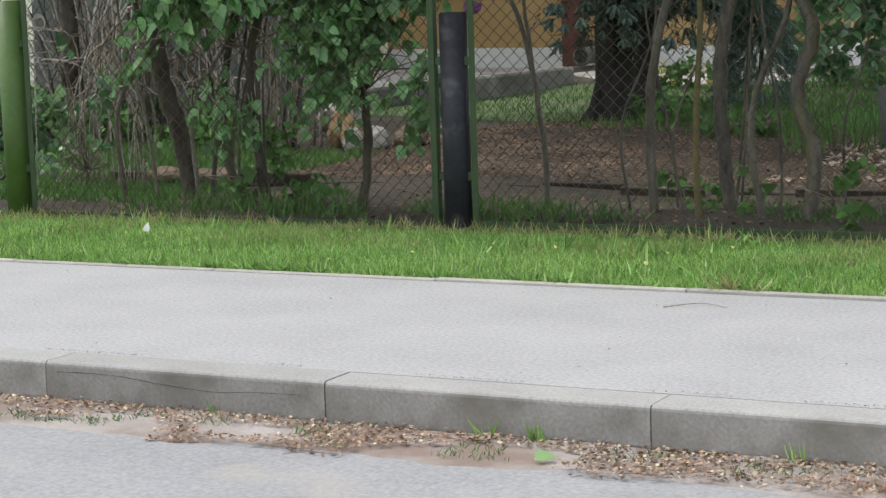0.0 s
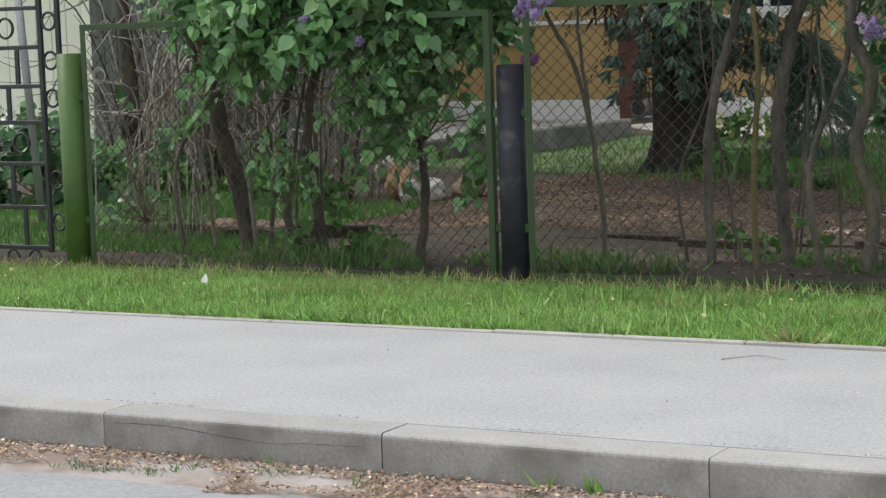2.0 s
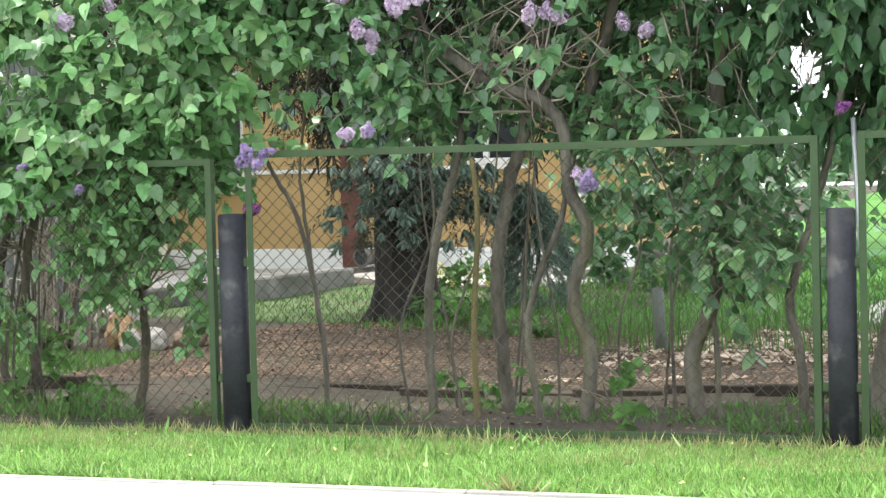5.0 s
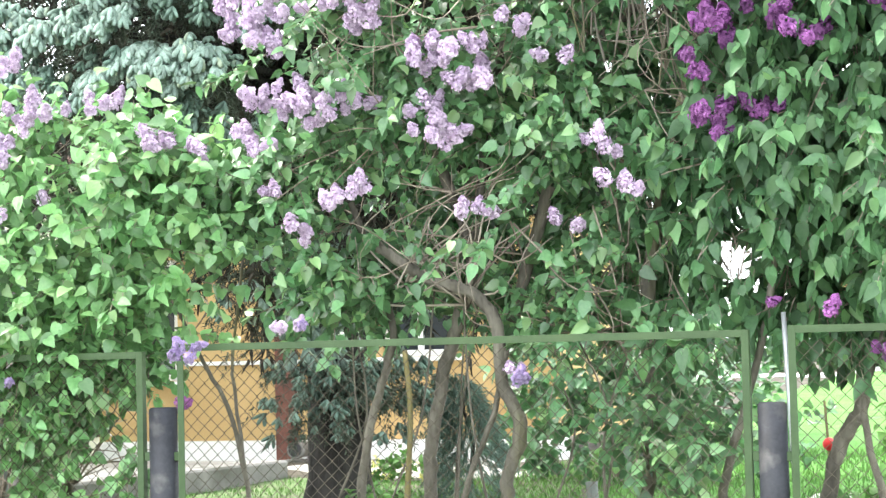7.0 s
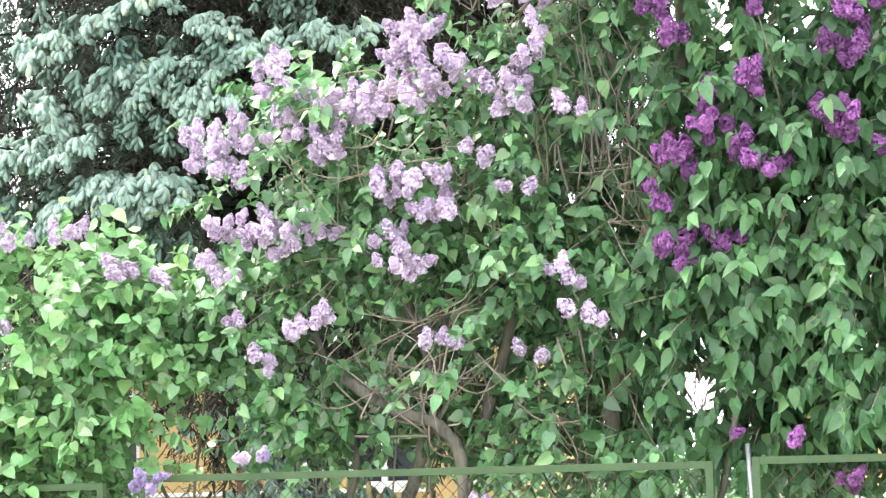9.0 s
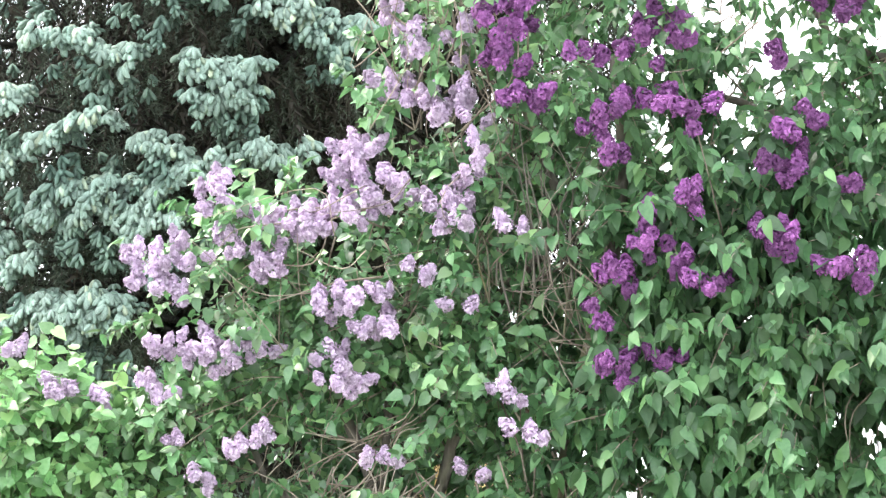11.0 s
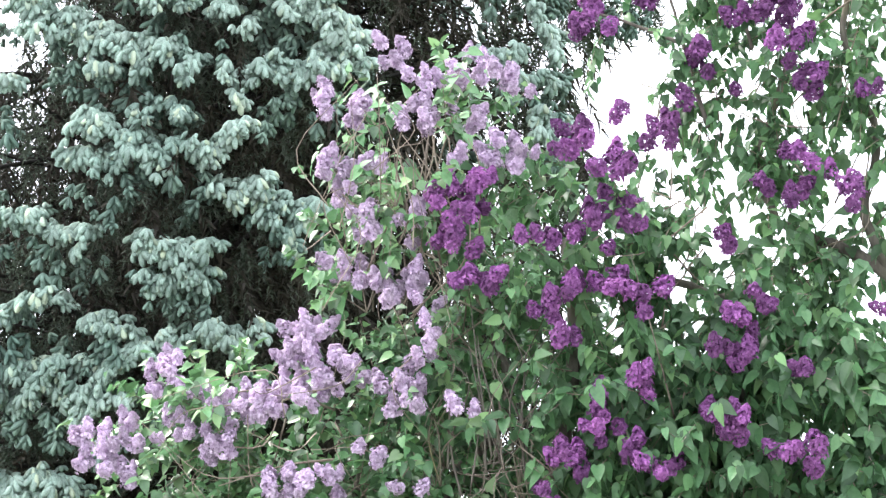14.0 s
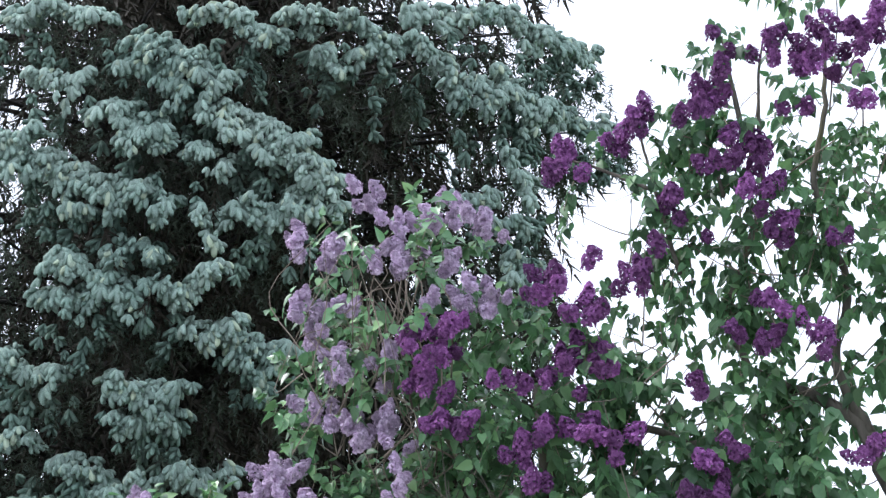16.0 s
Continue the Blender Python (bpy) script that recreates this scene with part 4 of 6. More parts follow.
# the dark-flowered lilac
lc = thing("lilac_bush", "tall lilac bush with dark green leaves and deep purple flower heads", "lilac bush", (-1.6, 8.85, 0), "lilac bushes along the fence")
C_LUMPS = [(-1.45, 8.85, 1.95, 0.55, 0.42, 0.62, 1150), (-0.85, 8.8, 1.85, 0.55, 0.42, 0.62, 1000), (-1.25, 8.9, 2.75, 0.65, 0.42, 0.55, 1150), (-0.6, 8.85, 2.65, 0.55, 0.42, 0.5, 800),
           (-1.75, 8.85, 3.45, 0.45, 0.34, 0.42, 620), (-0.95, 8.9, 3.5, 0.5, 0.34, 0.33, 330), (-0.55, 8.95, 4.55, 0.55, 0.32, 0.52, 620), (-1.05, 8.9, 4.4, 0.32, 0.26, 0.28, 150), (-1.45, 8.85, 4.42, 0.2, 0.18, 0.16, 70),
           (0.05, 8.95, 4.2, 0.5, 0.42, 1.1, 450), (-0.1, 8.95, 5.3, 0.55, 0.35, 0.55, 560), (0.15, 8.9, 2.5, 0.5, 0.42, 0.6, 380), (-0.5, 8.95, 3.75, 0.3, 0.25, 0.25, 160), (-1.75, 8.75, 1.25, 0.3, 0.25, 0.3, 200),
           (-1.15, 8.8, 2.25, 0.45, 0.4, 0.45, 700), (-0.35, 8.85, 2.1, 0.5, 0.4, 0.6, 700), (-1.0, 8.8, 1.45, 0.5, 0.3, 0.25, 350), (-0.75, 8.85, 4.95, 0.25, 0.18, 0.32, 130), (-0.45, 8.9, 3.15, 0.4, 0.3, 0.3, 150), (-1.6, 8.9, 3.85, 0.28, 0.25, 0.22, 170),
           (-1.25, 9.25, 2.4, 0.9, 0.25, 0.75, 1200), (-0.4, 9.25, 2.0, 0.8, 0.25, 0.6, 800), (-1.3, 8.85, 4.6, 0.3, 0.15, 0.2, 110), (-0.9, 8.85, 4.75, 0.2, 0.15, 0.22, 80), (-0.85, 8.75, 1.55, 0.45, 0.28, 0.35, 520), (-1.2, 9.0, 3.4, 0.35, 0.22, 0.4, 300), (-1.15, 9.25, 3.1, 0.5, 0.2, 0.35, 300), (-1.3, 8.8, 1.5, 0.34, 0.2, 0.28, 480), (-1.3, 9.25, 1.6, 0.3, 0.15, 0.3, 260),
           (-0.8, 8.95, 3.3, 0.42, 0.3, 0.33, 420), (-0.25, 8.95, 3.35, 0.36, 0.3, 0.42, 330), (-0.55, 8.95, 3.8, 0.4, 0.25, 0.3, 220), (-0.2, 8.95, 4.0, 0.32, 0.25, 0.4, 230), (-0.95, 8.95, 4.2, 0.25, 0.2, 0.2, 110), (-0.92, 8.95, 3.75, 0.26, 0.2, 0.4, 260), (-1.85, 8.36, 3.5, 0.3, 0.05, 0.3, 30), (-1.35, 8.36, 3.45, 0.25, 0.05, 0.3, 30), (-0.3, 9.25, 4.2, 0.75, 0.2, 0.95, 380), (-0.75, 9.25, 3.3, 0.5, 0.2, 0.4, 150), (-1.32, 8.95, 1.50, 0.16, 0.14, 0.2, 130), (-1.37, 9.35, 1.52, 0.2, 0.12, 0.25, 150)]
stems(lc, [(0.040, 0.028, flat(8.8, (-2.15, -0.05), (-2.19, 0.27), (-2.09, 0.57), (-2.05, 0.92), (-2.04, 1.24), (-2.05, 1.54), (-1.9, 2.2), (-1.7, 2.9), (-1.7, 3.6))),
           (0.014, 0.010, flat(8.8, (-2.07, -0.05), (-2.08, 0.37), (-2.12, 0.6))),
           (0.024, 0.014, flat(8.7, (-1.67, -0.05), (-1.69, 0.34), (-1.73, 0.56), (-1.6, 1.0), (-1.5, 1.4), (-1.4, 2.0))),
           (0.038, 0.028, flat(8.85, (-1.42, -0.05), (-1.34, 0.4), (-1.24, 0.77), (-1.14, 0.93), (-1.14, 1.25), (-1.11, 1.58), (-1.15, 1.93), (-1.0, 2.6), (-0.9, 3.2))),
           (0.020, 0.014, flat(8.72, (-0.98, -0.05), (-1.05, 0.5), (-1.12, 0.96), (-0.9, 1.5))),
           (0.035, 0.016, flat(8.95, (0.1, 1.8), (-0.2, 2.5), (-0.40, 2.72), (-0.58, 2.89), (-0.81, 3.19), (-1.03, 3.31), (-1.5, 3.5))),
           (0.040, 0.020, flat(8.95, (0.2, 1.5), (0.0, 2.6), (-0.20, 3.08), (-0.29, 3.34), (-0.53, 3.51), (-0.74, 3.63))),
           (0.018, 0.008, flat(8.9, (-0.74, 3.6), (-0.83, 3.88), (-0.73, 4.17), (-0.63, 4.49), (-0.69, 4.72), (-0.75, 5.1))),
           (0.012, 0.005, flat(8.75, (-1.02, 4.05), (-1.12, 4.5), (-1.18, 4.82))),
           (0.010, 0.004, flat(8.7, (-1.12, 4.45), (-1.4, 4.6), (-1.56, 4.66))),
           (0.010, 0.004, flat(8.75, (-0.8, 4.4), (-0.86, 4.7), (-0.9, 4.92))),
           (0.010, 0.004, flat(8.75, (-0.7, 4.7), (-0.74, 5.0), (-0.76, 5.18))),
           (0.010, 0.004, flat(8.75, (-0.62, 4.7), (-0.6, 5.0), (-0.55, 5.24))),
           (0.026, 0.010, flat(8.95, (-0.25, 3.3), (-0.37, 3.63), (-0.29, 3.99), (-0.40, 4.47), (-0.32, 4.88), (-0.3, 5.3)))])
twigs(lc, "brushwood", flat(8.85, (-1.9, 2.2), (-1.7, 3.0), (-1.1, 2.0), (-0.9, 3.0), (-0.7, 3.6), (-0.3, 4.0), (-0.7, 4.4), (-0.3, 4.8)), C_LUMPS, 120, 0.005, M_TWIG)
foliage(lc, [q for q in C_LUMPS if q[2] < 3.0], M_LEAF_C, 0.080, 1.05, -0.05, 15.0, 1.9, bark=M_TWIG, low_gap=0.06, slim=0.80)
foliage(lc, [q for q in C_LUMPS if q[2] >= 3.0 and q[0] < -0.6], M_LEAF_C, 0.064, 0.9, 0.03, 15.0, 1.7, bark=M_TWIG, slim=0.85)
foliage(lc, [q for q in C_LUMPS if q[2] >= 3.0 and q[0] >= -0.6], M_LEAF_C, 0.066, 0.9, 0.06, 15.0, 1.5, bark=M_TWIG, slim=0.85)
bloom(lc, [(-2.09, 3.73, 0.1, 0.12, 9), (-2.12, 3.55, 0.09, 0.06, 5), (-1.99, 3.8, 0.09, 0.04, 3), (-2.0, 3.36, 0.09, 0.04, 4), (-1.69, 3.52, 0.12, 0.03, 5), (-1.54, 3.96, 0.1, 0.09, 7), (-1.38, 3.82, 0.06, 0.07, 5), (-1.4, 3.69, 0.04, 0.05, 2), (-1.49, 3.59, 0.07, 0.05, 4), (-1.31, 3.57, 0.07, 0.06, 4), (-1.45, 3.43, 0.03, 0.03, 1), (-1.46, 3.3, 0.06, 0.04, 3), (-1.6, 3.29, 0.06, 0.04, 3), (-1.71, 3.19, 0.08, 0.04, 3), (-1.28, 3.22, 0.06, 0.09, 3), (-1.6, 3.04, 0.06, 0.04, 2)], DARK, 8.36, 40, 0.94, full=1.2)
bloom(lc, [(-1.5, 2.73, 0.09, 0.1, 7), (-1.32, 2.86, 0.06, 0.04, 3), (-1.63, 2.56, 0.09, 0.06, 6), (-1.37, 2.59, 0.06, 0.04, 3), (-1.24, 2.5, 0.07, 0.04, 4), (-1.77, 2.43, 0.05, 0.03, 2), (-1.7, 2.35, 0.04, 0.03, 2), (-1.66, 2.16, 0.06, 0.08, 5), (-1.47, 2.2, 0.08, 0.03, 3), (-1.04, 2.69, 0.05, 0.03, 2), (-0.94, 2.64, 0.05, 0.06, 4), (-0.74, 2.52, 0.04, 0.04, 2), (-0.63, 2.51, 0.05, 0.06, 3), (-0.92, 2.95, 0.08, 0.04, 4), (-0.65, 2.87, 0.04, 0.03, 2), (-0.8, 3.17, 0.04, 0.03, 2), (-0.94, 3.44, 0.04, 0.03, 2), (-0.89, 3.1, 0.05, 0.03, 2)], DARK, 8.36, 40, 0.87, full=1.2)
bloom(lc, [(-1.48, 1.4, 0.02, 0.02, 1), (-0.98, 1.19, 0.07, 0.03, 3), (-1.21, 1.35, 0.03, 0.02, 1), (-0.95, 2.67, 0.07, 0.07, 4)], DARK, 8.36, 40, 0.77, full=1.2)
bloom(lc, [(-1.52, 4.58, 0.09, 0.09, 6), (-1.29, 4.68, 0.09, 0.04, 3), (-1.12, 4.76, 0.06, 0.07, 3), (-0.88, 4.78, 0.1, 0.09, 7), (-0.75, 5.08, 0.04, 0.07, 2), (-0.79, 4.88, 0.09, 0.06, 4), (-0.77, 4.54, 0.07, 0.07, 4), (-0.63, 4.56, 0.06, 0.06, 3), (-0.62, 4.33, 0.08, 0.09, 5), (-0.58, 4.18, 0.06, 0.05, 3), (-0.53, 5.05, 0.09, 0.08, 5), (-0.34, 4.95, 0.09, 0.09, 6), (-0.2, 5.07, 0.12, 0.12, 9), (-0.43, 4.77, 0.06, 0.03, 2), (-0.19, 4.9, 0.06, 0.05, 2), (-1.2, 4.02, 0.08, 0.08, 4), (-1.1, 4.12, 0.04, 0.03, 1), (-1.02, 4.34, 0.07, 0.09, 3)], DARK, 8.55, 40, 0.97, full=1.2)
bloom(lc, [(-0.89, 4.19, 0.04, 0.03, 1), (-0.28, 4.11, 0.05, 0.04, 2), (-0.64, 3.86, 0.04, 0.04, 2), (-0.5, 3.77, 0.04, 0.04, 2), (-0.63, 3.67, 0.06, 0.06, 3), (-0.77, 3.72, 0.03, 0.04, 2), (-0.38, 3.63, 0.06, 0.06, 3), (-0.24, 3.15, 0.06, 0.06, 4), (-0.91, 3.03, 0.09, 0.03, 3), (-0.97, 3.48, 0.03, 0.03, 1), (-0.83, 3.19, 0.03, 0.03, 1), (-0.13, 4.69, 0.04, 0.04, 2), (-0.05, 5.12, 0.05, 0.09, 4), (-1.37, 4.1, 0.06, 0.03, 2)], DARK, 8.55, 40, 0.92, full=1.2)

# ---- blue spruce ----
SX, SY = -5.65, 13.75
spruce = thing("spruce_tree", "large blue spruce with drooping blue-green boughs", "spruce tree", (SX, SY, 0.0))
v, f = [], []
K = 22
trunk_rows = [(-0.15, 0.38), (0.04, 0.30), (0.15, 0.25), (0.32, 0.232), (0.7, 0.225), (1.5, 0.21), (3.0, 0.19), (6.0, 0.15), (10.0, 0.08), (13.8, 0.01)]
for z, r in trunk_rows:
    for k in range(K):
        a = 2 * math.pi * k / K
        root = 1 + (0.28 * math.cos(5 * a + 0.6) * max(0, 0.3 - z) / 0.3 if z < 0.3 else 0) + 0.05 * noise.noise((math.cos(a) * 3, math.sin(a) * 3, z * 2))
        v.append((r * root * math.cos(a) + 0.10, r * root * math.sin(a), z))
for j in range(len(trunk_rows) - 1):
    for k in range(K):
        f.append((j * K + k, j * K + (k + 1) % K, (j + 1) * K + (k + 1) % K, (j + 1) * K + k))
child("trunk", mesh_from("trunk", v, f, M_SPRUCE_BARK, True), spruce)

# one young shoot: a plump rounded finger of needles; one old spray: a hanging brush of dull needles
young_v, young_f, old_v, old_f = [], [], [], []


def needle(v, f, s, a, ln, wd, up=0.7):
    c = np.array((0, s, 0))
    out = np.array((math.cos(a), up, math.sin(a)))
    out /= np.linalg.norm(out)
    side = np.cross(out, (0, 1, 0))
    side /= np.linalg.norm(side)
    n0 = len(v)
    v.extend([tuple(c - side * wd), tuple(c + side * wd), tuple(c + out * ln + side * wd * 0.3), tuple(c + out * ln - side * wd * 0.3)])
    f.append((n0, n0 + 1, n0 + 2, n0 + 3))


def finger(v, f, way, long, thick, sides=5, bend=0.0):
    """One plump shoot with a rounded end, bent down by its own weight."""
    way = np.array(way, float) / np.linalg.norm(way)
    a = np.cross(way, (0.2, 0.3, 1.0))
    a /= np.linalg.norm(a)
    b = np.cross(way, a)
    n0 = len(v)
    rings = ((0.0, 0.40), (0.30, 0.90), (0.68, 1.0), (0.92, 0.80), (1.04, 0.25))
    for s, r in rings:
        for k in range(sides):
            w = 2 * math.pi * k / sides
            v.append(tuple(way * long * s + np.array((0, 0, -bend * long * s * s)) + thick * r * (math.cos(w) * a + math.sin(w) * b)))
    for j in range(len(rings) - 1):
        for k in range(sides):
            f.append((n0 + j * sides + k, n0 + j * sides + (k + 1) % sides, n0 + (j + 1) * sides + (k + 1) % sides, n0 + (j + 1) * sides + k))


# a young twig end: one shoot with two shorter ones beside it; a tuft: a handful that spread from the end of an inner twig
finger(young_v, young_f, (0, 1, 0.1), 0.98, 0.215, 5, 0.25)
finger(young_v, young_f, (0.55, 0.8, 0.15), 0.85, 0.20, 5, 0.3)
finger(young_v, young_f, (-0.55, 0.8, 0.0), 0.78, 0.195, 5, 0.3)
tuft_v, tuft_f = [], []
finger(tuft_v, tuft_f, (0, 1, 0), 1.05, 0.18, 4)
for k in range(4):
    finger(tuft_v, tuft_f, (0.5 * math.cos(k * 1.57 + 0.4), 0.8, 0.5 * math.sin(k * 1.57 + 0.4)), 1.0 - 0.12 * (k % 2), 0.17, 4)
dull_v, dull_f = [], []
for k in range(13):
    needle(dull_v, dull_f, k / 13, k * 2.4, 0.26, 0.035)
for k in range(24):
    needle(old_v, old_f, k / 24, k * 2.4, 0.24, 0.026, 1.1)


def spruce_reach(z):
    """Radius of the crown at a height."""
    return float(np.interp(z, [1.4, 1.9, 2.9, 5.0, 8.6, 11.0, 13.6], [1.1, 2.2, 3.3, 3.75, 3.65, 2.4, 0.2]))


young_p, young_d, old_p, old_d, dead_p, dead_d, mid_p, mid_d = [], [], [], [], [], [], [], []
z = 1.9
turn = 0.0
while z < 12.5:
    seen = z < 9.2
    n = 15 if seen else 6
    for k in range(n):
        turn += 2 * math.pi / n + random.uniform(-0.25, 0.25)
        zz = z + random.uniform(-0.2, 0.2)
        L = spruce_reach(zz + 0.2) * random.uniform(0.45, 0.86)
        dirn = np.array((math.cos(turn), math.sin(turn), 0))
        acr = np.array((-dirn[1], dirn[0], 0))
        back = dirn[1] > 0.4
        if 6.8 < zz < 8.3 and dirn[0] < -0.3 and not back and random.random() < 0.7:
            continue
        sag = random.uniform(0.16, 0.40)
        lift = random.uniform(0.1, 0.4)
        ts_ = np.linspace(0, 1, 9)
        line = np.array([dirn * L * s + np.array((0, 0, zz + 0.12 * L * s - sag * L * s * s * 1.1 + lift * L * max(0, s - 0.7))) + acr * 0.10 * L * math.sin(s * 3.5 + turn * 3) for s in ts_])
        v, f = tube(line, 0.026 * (0.5 + L / 4), 0.006, 5)
        child("bough", mesh_from("bough", v, f, M_SPRUCE_BARK, True), spruce)
        # inner, dull part of the bough
        m = max(4, int(L * (5.5 if back and seen else 3.6)))
        for i in range(m):
            s = 0.10 + 0.85 * (i + random.random()) / m
            base = np.array([np.interp(s, ts_, line[:, c]) for c in range(3)])
            side = 1 if i % 2 else -1
            bl = (0.26 + 0.42 * (1 - s)) * random.uniform(0.7, 1.25) * min(1, L / 2.0)
            tip = base + dirn * bl * 0.7 + side * acr * bl * 0.7 + np.array((0, 0, -bl * random.uniform(0.1, 0.8)))
            outd = (tip - base) / (np.linalg.norm(tip - base) + 1e-6)
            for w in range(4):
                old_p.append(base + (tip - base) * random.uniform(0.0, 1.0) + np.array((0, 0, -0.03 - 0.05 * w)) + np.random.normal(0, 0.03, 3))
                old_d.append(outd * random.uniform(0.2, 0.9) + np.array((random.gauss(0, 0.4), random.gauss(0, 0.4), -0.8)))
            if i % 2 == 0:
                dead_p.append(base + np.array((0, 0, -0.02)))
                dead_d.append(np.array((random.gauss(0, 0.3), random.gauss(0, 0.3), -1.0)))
        # pads of young shoots: drooping fans over the outer part
        if back or not seen:
            continue
        for far in [0.95] if random.random() < (0.07 if zz > 3.3 else 0.22) else []:
            tipp = np.array([np.interp(far, ts_, line[:, c]) for c in range(3)]) + acr * random.uniform(-0.2, 0.2)
            pl, pw = random.uniform(0.45, 0.75) * min(1, L / 2.2), random.uniform(0.20, 0.34)
            pitch = random.uniform(0.05, 0.55)
            turned = random.uniform(-0.6, 0.6)
            ahead = dirn * math.cos(turned) + acr * math.sin(turned)
            across = acr * math.cos(turned) - dirn * math.sin(turned)
            for i in range(int(22 * pl * pw / 0.16)):
                u, w = random.random(), random.uniform(-1, 1)
                wide = pw * math.sqrt(max(0.05, math.sin(math.pi * (0.12 + 0.80 * u))))
                hump = 0.10 * math.sin(math.pi * u) - pitch * pl * (u ** 1.6) - 0.16 * w * w
                p = tipp + ahead * pl * (u - 0.75) + across * w * wide + np.array((0, 0, hump)) + np.random.normal(0, 0.014, 3)
                (young_p if i % 3 else mid_p).append(p)
                (young_d if i % 3 else mid_d).append(ahead * (0.35 + 0.55 * u) + across * w * 0.75 + np.array((0, 0, -0.35 - 0.45 * abs(w) - 0.4 * u * pitch)) + np.random.normal(0, 0.22, 3))
    z += 0.34 if seen else 0.7
# fringed ends of boughs: the two ends of the ridge (x, z) and how far it hangs
TOP_SPRAYS = [(-5.41, 6.82, -5.19, 6.84, 0.14), (-5.19, 6.8, -4.69, 6.81, 0.14), (-4.53, 6.66, -4.16, 6.51, 0.21), (-4.58, 6.41, -4.34, 6.4, 0.24), (-4.34, 6.43, -3.95, 6.39, 0.3), (-4.19, 6.76, -3.88, 6.78, 0.18), (-3.88, 6.72, -3.67, 6.69, 0.18), (-3.65, 6.79, -3.46, 6.79, 0.2), (-3.51, 6.71, -3.34, 6.42, 0.16), (-3.32, 6.76, -3.02, 6.71, 0.18), (-2.77, 6.55, -2.48, 6.58, 0.26), (-2.56, 7.13, -2.18, 7.16, 0.23), (-2.51, 6.74, -2.31, 6.47, 0.22), (-2.3, 7.09, -2.05, 7.21, 0.15), (-2.39, 6.46, -2.17, 6.59, 0.15), (-2.24, 6.45, -1.91, 6.73, 0.1), (-2.47, 6.07, -2.35, 5.91, 0.2), (-2.72, 5.74, -2.55, 5.74, 0.16)]
UPPER_SPRAYS = [(-2.55, 5.59, -2.38, 5.61, 0.14), (-2.48, 5.38, -2.34, 5.34, 0.23), (-2.98, 6.97, -2.59, 7.07, 0.22), (-3.26, 6.61, -3.06, 6.71, 0.18), (-2.95, 6.78, -2.77, 6.63, 0.15), (-5.11, 6.4, -4.8, 6.38, 0.18), (-4.06, 6.19, -3.55, 5.96, 0.28), (-3.75, 6.09, -3.38, 5.7, 0.21), (-4.7, 6.11, -4.33, 6.11, 0.21), (-4.56, 5.91, -4.29, 5.89, 0.17), (-4.18, 5.81, -3.97, 5.78, 0.14), (-3.56, 5.77, -3.35, 5.72, 0.1), (-4.1, 5.49, -3.81, 5.49, 0.2), (-3.81, 5.51, -3.59, 5.45, 0.17), (-3.61, 5.63, -3.36, 5.57, 0.21), (-5.27, 5.8, -4.96, 5.82, 0.24), (-5.35, 5.92, -5.07, 5.97, 0.14), (-4.99, 5.78, -4.61, 5.66, 0.24)]
MIDDLE_SPRAYS = [(-4.65, 5.68, -4.28, 5.53, 0.24), (-4.84, 5.44, -4.73, 5.42, 0.09), (-4.99, 5.18, -4.66, 5.15, 0.22), (-4.58, 5.24, -4.33, 5.2, 0.19), (-5.02, 4.95, -4.69, 4.92, 0.2), (-4.65, 5.04, -4.41, 4.97, 0.2), (-4.3, 5.0, -3.98, 5.04, 0.17), (-4.15, 4.75, -3.9, 4.73, 0.2), (-3.93, 4.71, -3.66, 4.66, 0.24), (-5.17, 4.53, -4.93, 4.51, 0.11), (-4.67, 4.42, -4.42, 4.4, 0.2), (-4.58, 4.26, -4.24, 4.18, 0.13)]
LOWER_SPRAYS = [(-5.53, 5.48, -5.34, 5.39, 0.17), (-5.54, 4.59, -5.18, 4.56, 0.12), (-4.43, 4.38, -4.21, 4.37, 0.2), (-5.36, 4.1, -5.11, 4.11, 0.13), (-5.58, 3.98, -5.36, 4.03, 0.13), (-4.97, 3.97, -4.69, 3.95, 0.13), (-5.6, 3.71, -5.14, 3.74, 0.2), (-5.14, 3.75, -4.57, 3.79, 0.2), (-4.57, 3.82, -4.25, 3.88, 0.18), (-5.54, 3.58, -4.98, 3.58, 0.11), (-4.24, 3.92, -3.97, 3.84, 0.15), (-5.65, 3.04, -5.28, 3.13, 0.2), (-5.44, 2.93, -5.16, 2.94, 0.15), (-5.02, 3.45, -4.72, 3.53, 0.15)]
HEM_SPRAYS = [(-5.77, 3.04, -5.4, 3.06, 0.2), (-6.18, 2.95, -5.82, 2.91, 0.17), (-5.51, 3.07, -5.09, 2.95, 0.2), (-6.63, 3.38, -6.37, 3.31, 0.16), (-6.56, 3.23, -6.17, 3.16, 0.16), (-6.68, 3.07, -6.41, 2.98, 0.16), (-6.07, 3.32, -5.67, 3.32, 0.18), (-6.1, 3.6, -5.87, 3.51, 0.2), (-6.05, 3.95, -5.72, 3.92, 0.2), (-6.03, 4.33, -5.68, 4.3, 0.2)]
